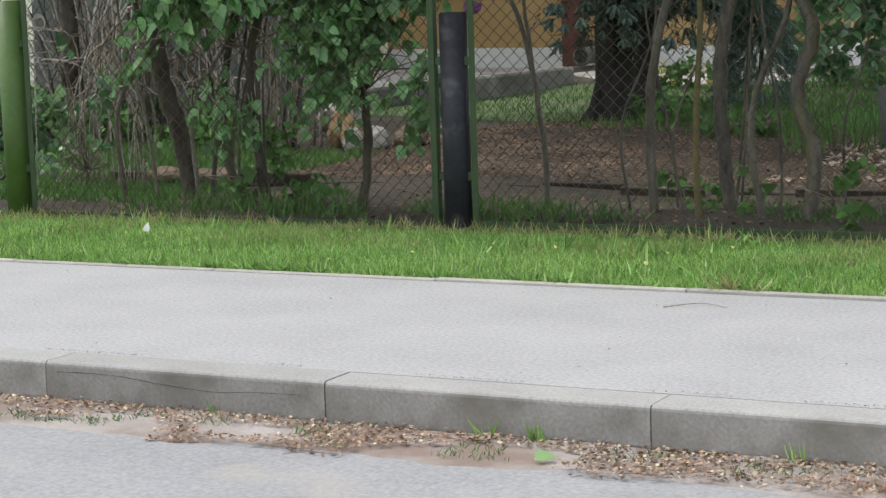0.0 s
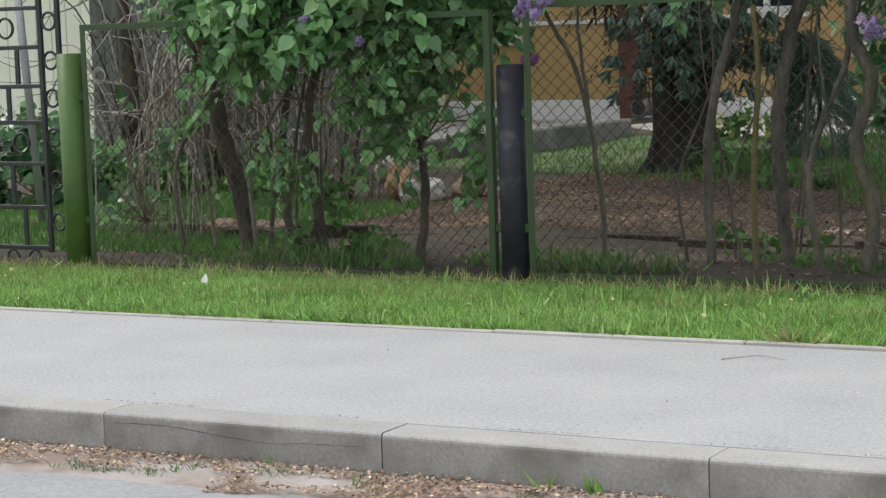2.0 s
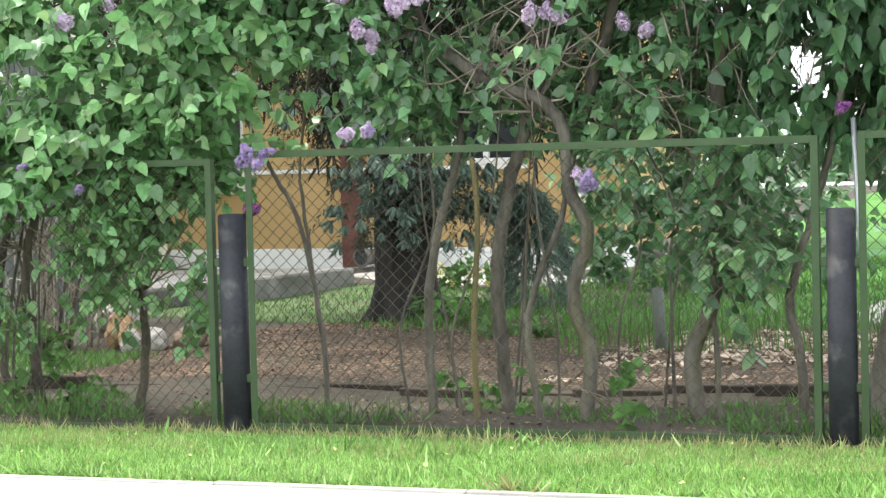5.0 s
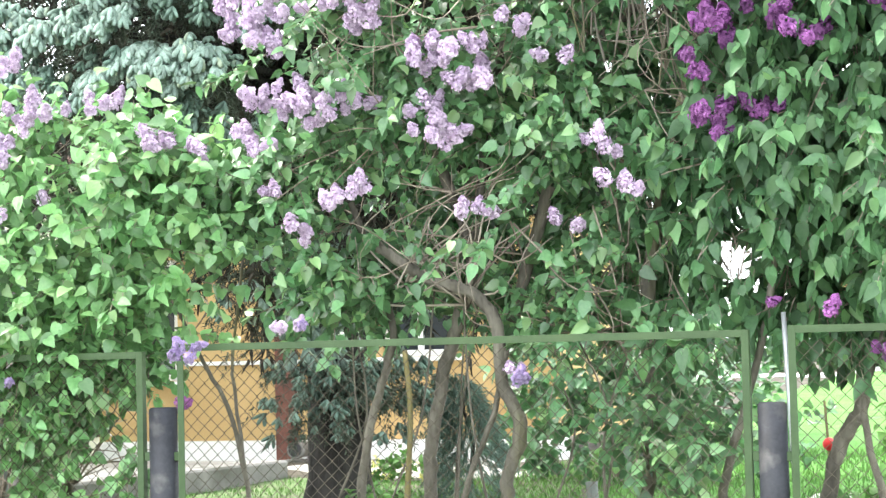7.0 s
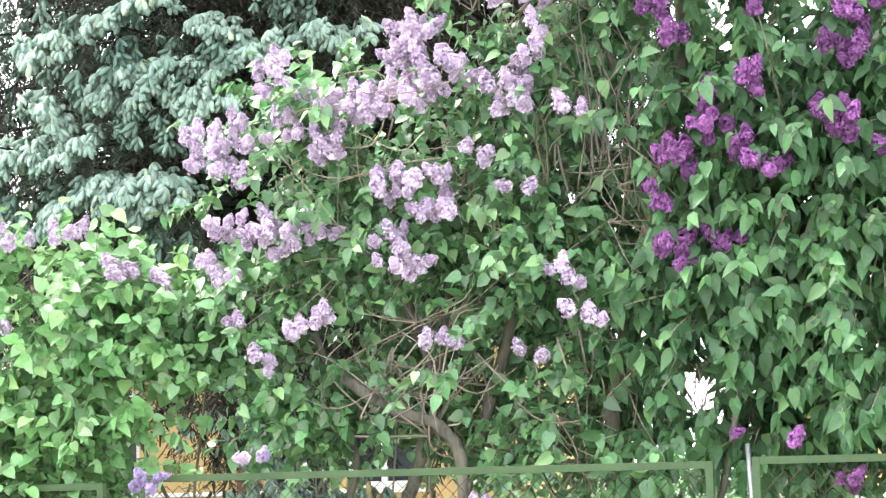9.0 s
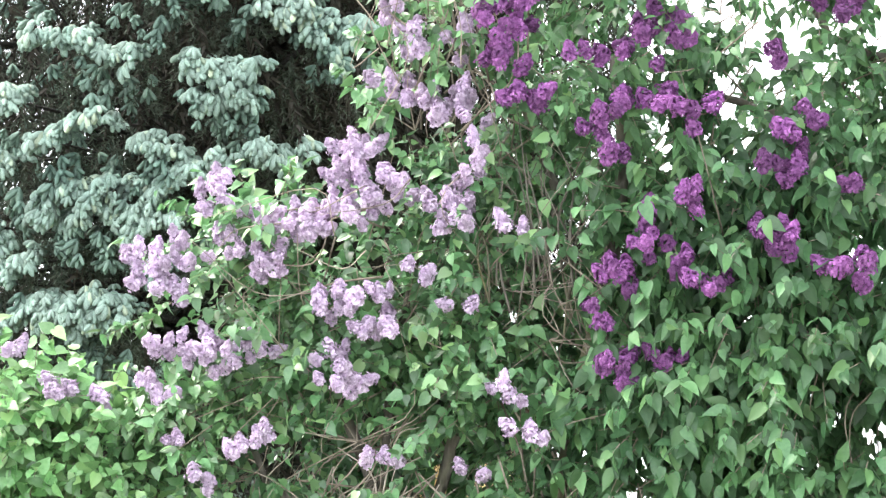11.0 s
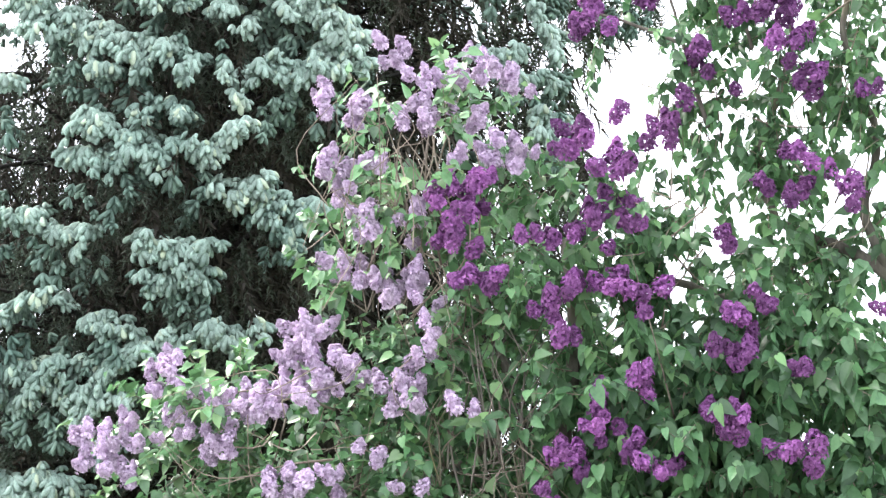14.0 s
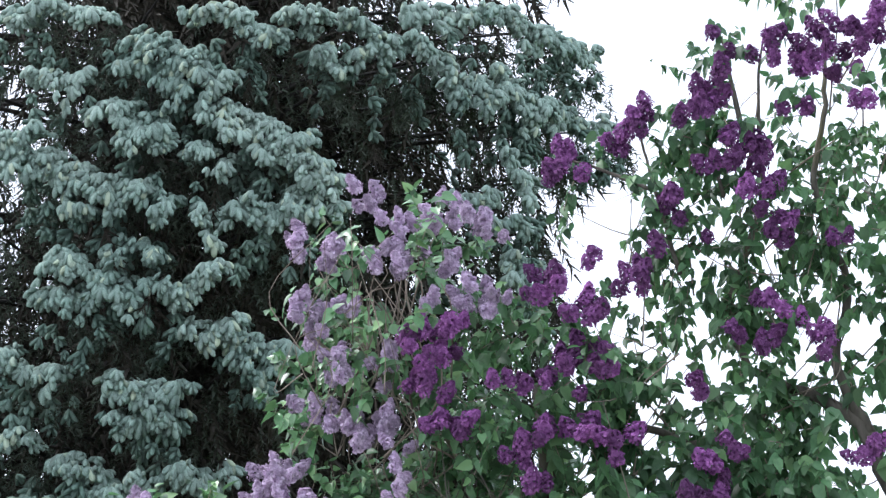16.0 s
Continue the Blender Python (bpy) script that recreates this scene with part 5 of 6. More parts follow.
for sx0, sz0, sx1, sz1, hang in TOP_SPRAYS + UPPER_SPRAYS + MIDDLE_SPRAYS + LOWER_SPRAYS + HEM_SPRAYS:
    # a spray: a ridge with rows of tufts that hang over its front
    ends = [np.array((sx - SX, -0.85 * math.sqrt(max(0.3, spruce_reach(sz) ** 2 - (sx - SX) ** 2)), sz)) for sx, sz in ((sx0, sz0), (sx1, sz1))]
    run = ends[1] - ends[0]
    long = float(np.linalg.norm(run))
    seed = random.uniform(0, 50)
    mid = (ends[0] + ends[1]) / 2
    root = np.array((0, 0, mid[2] + random.uniform(-0.1, 0.35)))
    knee = root * 0.45 + mid * 0.55 + np.array((0, 0, random.uniform(0.0, 0.15)))
    v, f = tube(curve_points([root, knee, mid + np.array((0, 0.08, -0.05))], 5), 0.03, 0.006, 5)
    child("bough", mesh_from("bough", v, f, M_SPRUCE_BARK, True), spruce)
    flow = random.uniform(-0.35, 0.35)
    hang *= 1.05
    for i in range(int(860 * (long + 0.10) * (hang + 0.06))):
        u, w = random.uniform(-0.04, 1.04), random.random() ** 0.9
        lump = noise.noise((u * long * 9, w * hang * 14, seed + 3))
        if lump < -0.24:
            continue
        deep = hang * (0.95 + 1.1 * noise.noise((u * long * 7, seed, 0))) * (1 - 0.4 * abs(2 * u - 1) ** 2)
        bulge = 0.09 * noise.noise((u * long * 5, seed + 9, 0))
        p = ends[0] + run * u + np.array((0, 0.12 - (0.28 + bulge) * math.sin(w * 1.4) - 0.10 * lump, 0.02 + bulge + 0.05 * lump - deep * w ** 1.3 - 0.25 * long * (u - 0.5) ** 2)) + np.random.normal(0, 0.014, 3)
        young_p.append(p)
        young_d.append(np.array((flow + 0.45 * (u - 0.5) * 2 + random.gauss(0, 0.22), -0.72 + 0.45 * w + random.gauss(0, 0.13), -0.30 - 0.8 * w + random.gauss(0, 0.15))))
    for i in range(int(13 * long) + 1):
        # duller tufts on twigs that hang behind and under the ridge
        q = ends[0] + run * random.uniform(-0.05, 1.05) + np.array((0, random.uniform(-0.12, 0.35), -hang * random.uniform(0.5, 1.1)))
        for k in range(random.randint(1, 3)):
            q = q + np.array((random.gauss(0, 0.025), random.gauss(0.0, 0.02), -0.085))
            mid_p.append(q)
            mid_d.append(np.array((random.gauss(0, 0.35), random.gauss(-0.35, 0.3), -0.9)))
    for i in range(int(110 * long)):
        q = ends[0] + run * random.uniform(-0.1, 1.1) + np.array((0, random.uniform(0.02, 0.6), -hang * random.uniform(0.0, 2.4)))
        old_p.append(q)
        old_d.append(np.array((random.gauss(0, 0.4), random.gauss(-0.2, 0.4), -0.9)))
# dull drapes added by the trunk to darken the hollows and close sky gaps
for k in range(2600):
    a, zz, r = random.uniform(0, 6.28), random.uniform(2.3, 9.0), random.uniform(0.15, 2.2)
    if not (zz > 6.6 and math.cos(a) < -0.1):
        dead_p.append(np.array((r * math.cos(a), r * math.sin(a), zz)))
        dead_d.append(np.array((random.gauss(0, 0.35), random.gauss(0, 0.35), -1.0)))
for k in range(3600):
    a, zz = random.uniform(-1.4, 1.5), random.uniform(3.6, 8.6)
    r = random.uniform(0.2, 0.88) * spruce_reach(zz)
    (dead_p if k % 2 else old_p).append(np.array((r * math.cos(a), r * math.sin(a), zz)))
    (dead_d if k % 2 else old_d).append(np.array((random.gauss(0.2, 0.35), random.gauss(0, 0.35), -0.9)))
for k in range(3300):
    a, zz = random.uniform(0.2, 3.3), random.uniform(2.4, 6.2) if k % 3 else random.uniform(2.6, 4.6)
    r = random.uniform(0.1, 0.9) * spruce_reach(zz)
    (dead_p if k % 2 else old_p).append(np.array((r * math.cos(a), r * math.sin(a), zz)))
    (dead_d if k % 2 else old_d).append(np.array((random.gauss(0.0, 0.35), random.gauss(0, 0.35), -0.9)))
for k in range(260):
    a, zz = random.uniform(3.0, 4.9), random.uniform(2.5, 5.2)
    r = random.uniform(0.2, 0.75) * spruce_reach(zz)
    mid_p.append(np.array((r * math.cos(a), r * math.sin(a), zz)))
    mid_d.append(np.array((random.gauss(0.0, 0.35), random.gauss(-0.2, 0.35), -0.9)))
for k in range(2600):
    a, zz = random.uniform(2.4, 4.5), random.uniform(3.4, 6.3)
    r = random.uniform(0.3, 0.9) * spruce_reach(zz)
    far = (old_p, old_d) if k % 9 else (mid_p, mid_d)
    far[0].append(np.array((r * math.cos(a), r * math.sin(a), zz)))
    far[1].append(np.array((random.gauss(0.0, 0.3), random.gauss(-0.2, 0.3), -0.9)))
# thin hanging sprays before and beside the lower trunk
for k in range(760):
    a, zz = (random.uniform(4.2, 6.9), random.uniform(0.62, 1.18)) if k % 4 else (random.uniform(4.3, 5.2), random.uniform(1.15, 2.0))
    r = random.uniform(0.27, 0.75)
    if zz < 0.85 and noise.noise((a * 2.5, zz * 3, 4.0)) < 0:
        continue
    kind = (young_p, young_d) if k % 4 == 0 else (mid_p, mid_d) if k % 2 == 0 else (old_p, old_d)
    kind[0].append(np.array((r * math.cos(a) + 0.10, r * math.sin(a), zz)))
    kind[1].append(np.array((0.4 * math.cos(a), 0.4 * math.sin(a), -0.9)) + np.random.normal(0, 0.2, 3))
for nm, tv, tf, pp, dd, mm, sz in (("young_growth", young_v, young_f, young_p, young_d, M_NEEDLE, 0.086), ("inner_growth", tuft_v, tuft_f, mid_p, mid_d, M_NEEDLE_MID, 0.09), ("old_shaded_growth", dull_v, dull_f, old_p, old_d, M_NEEDLE_OLD_SHADE, 0.17), ("dead_shaded_growth", old_v, old_f, dead_p, dead_d, M_NEEDLE_DEAD_SHADE, 0.46)):
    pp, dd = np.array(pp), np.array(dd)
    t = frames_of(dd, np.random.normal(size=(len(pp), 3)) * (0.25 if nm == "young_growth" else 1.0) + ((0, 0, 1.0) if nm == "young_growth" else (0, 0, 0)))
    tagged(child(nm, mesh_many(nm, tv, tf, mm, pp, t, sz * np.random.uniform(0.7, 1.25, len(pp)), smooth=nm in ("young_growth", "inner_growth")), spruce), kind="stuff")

# ---- the garden behind the fence ----
def sheet(name, x0, x1, y0, y1, material, edge, parent, label="", n=40, lift=0.008):
    """A patch of turf that follows the ground, with an uneven border."""
    v, f, on = [], [], {}
    m = max(8, int(n * (y1 - y0) / (x1 - x0)))
    m = min(m, 60)
    for i in range(n + 1):
        for j in range(m + 1):
            x, y = x0 + (x1 - x0) * i / n, y0 + (y1 - y0) * j / m
            rim = min(i, n - i, j, m - j) == 0
            x += edge * noise.noise((x * 1.5, y * 1.5, 2)) * (1 if rim else 0)
            y += edge * noise.noise((x * 1.7, y * 1.3, 7)) * (1 if rim else 0)
            v.append((x, y, float(height(x, y)) + (lift if not rim else -0.01)))
    for i in range(n):
        for j in range(m):
            a = i * (m + 1) + j
            f.append((a, a + m + 1, a + m + 2, a + 1))
    return child(name, mesh_from(name, v, f, material, True), parent, label)


M_LAWN = mat("lawn_turf", (0.045, 0.14, 0.018), (0.095, 0.24, 0.038), 3, 0.9, grain=70, bump=0.6, bump_size=0.03)
lawn = thing("lawn", "bright green garden lawn", "lawn", kind="structure")
sheet("turf", -4.3, 10, 13.2, 22, M_LAWN, 0.5, lawn, n=60)
sheet("turf", -6, 22, 21.6, 48, M_LAWN, 0.3, lawn, n=60, lift=0.07)
M_THIN_TURF = mat("thin_turf", (0.075, 0.125, 0.045), (0.15, 0.21, 0.09), 3, 0.9, grain=60, bump=0.6, bump_size=0.03, third=(0.13, 0.12, 0.08), spot=0.6)
sheet("turf", -9.2, -4.32, 13.6, 17.4, M_THIN_TURF, 0.25, lawn, "thin dull turf round the spruce")
sheet("turf", -9.4, -6.15, 8.75, 10.9, M_THIN_TURF, 0.15, lawn)
tagged(child("grass", blades("grass", 14000, -9.3, -6.1, 8.7, 11.0, 0.07, M_GRASS_SHADE, wide=1.4, ground=height), lawn), kind="stuff")
tagged(child("grass", blades("grass", 9000, -9.2, -4.4, 13.4, 17.3, 0.05, M_GRASS_SHADE, wide=1.8, ground=height), lawn), kind="stuff")
tagged(child("grass", blades("grass", 26000, -5.5, 1.5, 12.6, 24, 0.075, M_GRASS_SHADE, wide=2.0, ground=height), lawn), kind="stuff")
tagged(child("grass", blades("grass", 1100, -3.9, -1.3, 11.2, 13.2, 0.24, M_GRASS_SHADE, wide=0.45, lean=0.12, ground=height, keep=patches(1.1, -0.1, 5.0)), lawn, "tall uncut grass"), kind="stuff")
tagged(child("grass", blades("grass", 1500, -6.5, -1.0, 8.35, 8.62, 0.13, M_GRASS_SHADE, wide=0.8, lean=0.4, ground=height, keep=patches(1.6, 0.0, 1.0)), lawn, "tufts of grass along the fence"), kind="stuff")
tagged(child("grass", blades("grass", 5200, -6.4, -0.9, 8.5, 9.5, 0.055, M_GRASS_SHADE, wide=1.6, lean=0.6, ground=height, keep=patches(1.4, 0.12, 12.0)), lawn, "thin weeds on the bare soil"), kind="stuff")

# fallen leaves and needles
QUAD_V = [(-0.5, 0, 0), (0.5, 0.1, 0.08), (0.42, 1.0, 0), (-0.4, 0.9, 0.12)]
QUAD_F = [(0, 1, 2, 3)]


def scatter(name, n, x0, x1, y0, y1, size, material, parent, ground, keep=None, label="", tv=QUAD_V, tf=QUAD_F, up=0.35, heap=0.0):
    x, y = np.random.uniform(x0, x1, n), np.random.uniform(y0, y1, n)
    if keep is not None:
        ok = keep(x, y)
        x, y = x[ok], y[ok]
    n = len(x)
    z = ground(x, y) + 0.004 + heap * np.random.uniform(0, 1, n) ** 2
    d = np.stack([np.random.normal(size=n), np.random.normal(size=n), np.random.normal(0, up * 0.6, n)], 1)
    nn = np.stack([np.random.normal(0, up, n), np.random.normal(0, up, n), np.ones(n)], 1)
    return tagged(child(name, mesh_many(name, tv, tf, material, np.stack([x, y, z], 1), frames_of(d, nn), size * np.random.uniform(0.5, 1.4, n)), parent, label), kind="stuff")


M_FALLEN = mat("fallen_leaves", (0.115, 0.072, 0.048), (0.27, 0.18, 0.12), 2, 0.9, island=0.45, bump=0)
M_FALLEN_PALE = mat("pale_mulch", (0.26, 0.20, 0.15), (0.52, 0.43, 0.34), 3, 0.9, island=0.4, bump=0)
scatter("leaf_litter", 42000, -6.3, -1.2, 9.65, 13.6, 0.014, M_FALLEN, ground, height, label="red-brown fallen leaves and needles", up=0.16)
scatter("leaf_litter", 1500, -6.8, -1.2, 8.4, 9.6, 0.016, M_FALLEN, ground, height, label="red-brown fallen leaves and needles")
scatter("mulch", 7000, -3.3, -0.9, 10.0, 12.6, 0.03, M_FALLEN_PALE, ground, height, label="pale dry mulch", keep=patches(1.3, -0.12, 3.0))

# dark boards added to stand for the shadowed edge of the terrace step
M_STEP_SHADE = mat("terrace_step_shade", (0.03, 0.025, 0.02), (0.085, 0.07, 0.055), 5, 0.95, grain=40, bump=0.8, stretch=(0.2, 1, 1))
bed = thing("bed_step_shade", "dark boards standing in for the shadowed edge of the planting bed", "bed edging", (-4.5, 9.58, 0))
for i in range(14):
    x = -2.6 + i * 0.457
    top, dy = 0.040 + random.uniform(-0.02, 0.016), random.uniform(-0.04, 0.04)
    ob = part("board", box(x, x + 0.45, dy - 0.02, dy + 0.02, -0.08, top, 0.006), M_STEP_SHADE, bed)
    ob.rotation_euler = (0, radians(random.uniform(-1.2, 1.2)), 0)


def stone_mesh(rx, ry, rz, material, seed):
    bm = bmesh.new()
    bmesh.ops.create_icosphere(bm, subdivisions=4, radius=1)
    for vv in bm.verts:
        k = 1 + 0.28 * noise.noise(vv.co * 1.3 + Vector((seed, 0, 0))) + 0.14 * noise.noise(vv.co * 3.5 + Vector((0, seed, 0))) + 0.05 * noise.noise(vv.co * 9.0)
        vv.co = Vector((vv.co.x * rx * k, vv.co.y * ry * k, vv.co.z * rz * k))
    me = bpy.data.meshes.new("stone")
    bm.to_mesh(me)
    bm.free()
    me.materials.append(material)
    me.polygons.foreach_set("use_smooth", [True] * len(me.polygons))
    return me


ROCKS = [(-6.62, 11.45, 0.15, 0.09, 0.10, 0.13, M_STONE_TAN, "rounded tan boulder on the bed"), (-6.80, 11.75, 0.20, 0.15, 0.12, 0.10, M_STONE_PALE, "pale grey boulder behind the bed"),
         (-6.42, 11.25, 0.10, 0.07, 0.07, 0.08, M_STONE_PALE, "small whitish stone on the bed"), (-6.52, 11.40, 0.12, 0.08, 0.08, 0.10, M_STONE_TAN, "sandy orange stone on the bed"),
         (-6.28, 11.30, 0.11, 0.08, 0.07, 0.08, M_STONE_PALE, "small whitish stone on the bed"), (-6.10, 11.42, 0.10, 0.11, 0.10, 0.08, M_STONE_BROWN, "rough brown boulder on the bed"),
         (-5.90, 11.50, 0.09, 0.08, 0.08, 0.08, M_STONE_BROWN, "rough brown boulder on the bed"), (-6.72, 9.62, 0.04, 0.13, 0.08, 0.05, M_STONE_BROWN, "flat grey-brown stone at the bed's edge"), (-6.35, 9.55, 0.04, 0.14, 0.08, 0.06, M_STONE_BROWN, "flat brown stone at the bed's edge")]
for i, (x, y, z, rx, ry, rz, mm, lab) in enumerate(ROCKS):
    thing("stone", lab, "stone", (x, y, z), "stones of the planting bed", data=stone_mesh(rx, ry, rz, mm, i * 3.7 + 1))

# ---- sheds and houses in the distance ----
shed = thing("shed_wall", "grey weathered board shed wall", "shed", (-10.55, 13.3, 0))
for i in range(18):
    part("board", box(i * 0.135, i * 0.135 + 0.13, 0.0, 0.025, 0.05, 2.35 + random.uniform(-0.02, 0.02), 0.003), M_SHED, shed)
part("frame", box(-0.02, 2.45, 0.03, 0.12, 0.0, 2.25), M_SHED, shed)

cottage = thing("outbuilding", "pale yellow-green outbuilding with vertical siding", "outbuilding", (-18.0, 17.0, 0))
for i in range(34):
    part("siding_board", box(i * 0.2, i * 0.2 + 0.192, 0.0, 0.03, 0.15, 3.2, 0.004), M_PALEWALL, cottage)
part("core", box(0.0, 6.8, 0.034, 4.0, 0.0, 3.2), M_PALEWALL, cottage)
part("roof", box(-0.3, 7.1, -0.4, 4.4, 3.21, 3.4, 0.03), M_ROOF, cottage)

villa = thing("far_house", "far orange house with a white plinth beyond the lawn", "house", (-1.0, 50.0, 0.4))
part("wall", box(-6, 14, 0, 8, 0.42, 2.4), M_YELLOW, villa)
part("plinth", box(-6.05, 14.05, -0.05, 8.05, -0.4, 0.415), M_WHITE, villa)
part("roof", box(-6.4, 14.4, -0.4, 8.4, 2.41, 2.7, 0.05), M_ROOF, villa)
paths = thing("garden_path", "white gravel path across the lawn", "path", kind="structure")
part("strip", box(-14, 16, 44.0, 49.0, 0.3, 0.52), M_WHITE, paths)
part("slab", box(-2.35, -1.55, 13.3, 15.2, 0.0, 0.085, 0.01), M_PAVE, paths)

# ---- bushes, brushwood and poles ----
def bush(name, label, category, at, lumps, material, size, n_twigs=20, droop=0.3, gap=-0.2):
    ob = thing(name, label, category, at)
    foliage(ob, lumps, material, size, droop, gap, at[0])
    twigs(ob, "brushwood", [(at[0], at[1], 0.1)], lumps, n_twigs, 0.006, M_TWIG)
    return ob


bush("garden_bush", "low leafy bush inside the gate", "bush", (-7.05, 9.3, 0), [(-7.05, 9.25, 0.38, 0.2, 0.2, 0.34, 60)], M_LEAF_B, 0.07)
bush("garden_bush", "dark green bush behind the gate", "bush", (-8.9, 10.6, 0), [(-8.9, 10.5, 0.27, 0.9, 0.3, 0.28, 480)], M_LEAF_C, 0.09)
wb = bush("flowering_bush", "bush with white blossom behind the gate", "bush", (-9.2, 11.0, 0), [(-9.2, 11.0, 0.42, 0.5, 0.25, 0.20, 180)], M_HERB, 0.07)
tagged(foliage(wb, [(-9.2, 10.95, 0.47, 0.45, 0.25, 0.18, 110)], M_WHITE, 0.06, 0.0, -0.1, 2.0, name="blossom"), "white blossom")
bush("ground_cover", "band of green ground cover below the shed", "ground cover", (-8.0, 11.4, 0), [(-8.3, 11.4, 0.14, 1.2, 0.45, 0.20, 2200), (-7.4, 11.2, 0.10, 0.6, 0.4, 0.14, 700)], M_HERB, 0.05, 4)
bush("ground_cover", "low weeds beside the spruce", "weeds", (-5.0, 13.2, 0), [(-5.0, 13.2, 0.10, 0.35, 0.3, 0.12, 200), (-4.3, 12.6, 0.08, 0.4, 0.3, 0.10, 150)], M_HERB, 0.07, 4)
bush("weed", "leafy weed at the foot of the fence", "weed", (-2.5, 8.55, 0), [(-2.42, 8.52, 0.15, 0.10, 0.06, 0.15, 26)], M_HERB, 0.075, 4)
bush("weed", "leafy weeds among the lilac stems", "weed", (-3.4, 9.1, 0), [(-3.5, 9.1, 0.08, 0.3, 0.15, 0.10, 60), (-2.95, 9.0, 0.10, 0.2, 0.15, 0.12, 60)], M_HERB, 0.06, 4)
bush("weed", "leafy weeds at the lilac's foot", "weed", (-5.5, 8.75, 0), [(-5.55, 8.75, 0.12, 0.15, 0.10, 0.12, 50), (-5.2, 8.8, 0.09, 0.2, 0.12, 0.08, 50)], M_HERB, 0.06, 4)
bush("garden_bush", "leafy green bush beside the lawn", "bush", (-0.75, 10.2, 0), [(-0.8, 10.2, 0.4, 0.45, 0.3, 0.4, 520), (-0.3, 10.2, 0.5, 0.4, 0.3, 0.5, 420)], M_HERB, 0.075)
yf = bush("flower_bed", "yellow flowers by the house", "flowers", (-6.3, 17.3, 0), [(-6.3, 17.3, 0.12, 0.6, 0.2, 0.14, 300)], M_HERB, 0.06, 4)
tagged(foliage(yf, [(-6.3, 17.25, 0.15, 0.55, 0.2, 0.09, 110)], M_YELLOW_FLOWER, 0.035, 0.0, -0.3, 2.0, name="blossom"), "yellow petals")

weeper = thing("young_spruce", "small drooping young blue spruce", "young spruce", (-4.86, 14.6, 0))
wp, wd = [], []
for k in range(800):
    a, s = random.uniform(0, 6.28), random.random() ** 0.7
    r = 0.25 * math.sqrt(1.0 - 0.93 * s * s) * random.uniform(0.6, 1.05)
    wp.append((r * math.cos(a) + 0.30 * s * (1 - s) - 0.1 * s, r * math.sin(a), 0.05 + 0.98 * s))
    wd.append((math.cos(a), math.sin(a), random.gauss(-1.0, 0.3)))
wp, wd = np.array(wp), np.array(wd)
tagged(child("needles", mesh_many("needles", old_v, old_f, M_NEEDLE_MID, wp, frames_of(wd, np.random.normal(size=(800, 3))), 0.15 * np.random.uniform(0.7, 1.3, 800)), weeper), kind="stuff")
v, f = tube([(0, 0, -0.05), (0.05, 0, 0.5), (-0.08, 0, 1.0)], 0.02, 0.008, 8)
child("trunk", mesh_from("trunk", v, f, M_SPRUCE_BARK, True), weeper)

bush("garden_bush", "tall green bush beside the house", "bush", (-4.3, 17.0, 0), [(-4.6, 17.0, 0.8, 0.7, 0.4, 0.8, 700), (-3.4, 17.4, 0.5, 0.7, 0.4, 0.5, 400)], M_LEAF_B, 0.11)
bush("far_hedge", "far green hedge beyond the lawn", "hedge", (-14.0, 54.0, 0.4), [(-9 - 3.2 * i, 54.0, 1.4, 2.2, 0.8, 1.3 + 0.5 * (i % 2), 420) for i in range(6)], M_LEAF_B, 0.34, 4)

M_PALE_WOOD = mat("bleached_branch", (0.26, 0.24, 0.21), (0.48, 0.45, 0.40), 7, 0.9, bump=0.3, island=0.25)
heap = thing("brush_heap", "heap of pale dry bent branches against the shed", "brush heap", (-7.9, 11.2, 0))
for k in range(150):
    x, y = random.uniform(-0.85, 0.95), random.uniform(-0.15, 0.25)
    top, bend = random.uniform(0.45, 1.7), random.gauss(0, 0.38)
    dip = random.uniform(0.0, 0.45) if k % 3 == 0 else 0.0
    line = [(x, y, -0.02), (x + bend * 0.15 + random.gauss(0, 0.05), y, top * 0.45), (x + bend * 0.7 + random.gauss(0, 0.06), y - 0.1, top * 0.9), (x + bend * 1.5, y - 0.15, top * random.uniform(0.85, 1.05) - dip), (x + bend * 2.0, y - 0.2, top * 0.95 - 2 * dip)]
    v, f = tube(curve_points(line, 4), random.uniform(0.005, 0.013), 0.003, 5)
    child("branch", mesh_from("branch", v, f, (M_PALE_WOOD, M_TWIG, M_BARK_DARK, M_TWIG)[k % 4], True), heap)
heap2 = thing("brush_heap", "thin dry upright shoots behind the lilac", "brush heap", (-7.0, 11.6, 0))
for k in range(16):
    x = random.uniform(-0.45, 0.35)
    v, f = tube(curve_points([(x, random.uniform(-0.1, 0.1), -0.02), (x * 1.15, 0, 0.5), (x * 1.5 + random.uniform(-0.1, 0.1), 0, random.uniform(0.7, 1.2))], 4), 0.010, 0.004, 5)
    child("branch", mesh_from("branch", v, f, M_DEAD if k % 2 else M_TWIG, True), heap2)


vine = thing("dead_vine", "pale dry vine stems hanging in a fan beside the fence", "dead vine", (-6.95, 9.4, 0))
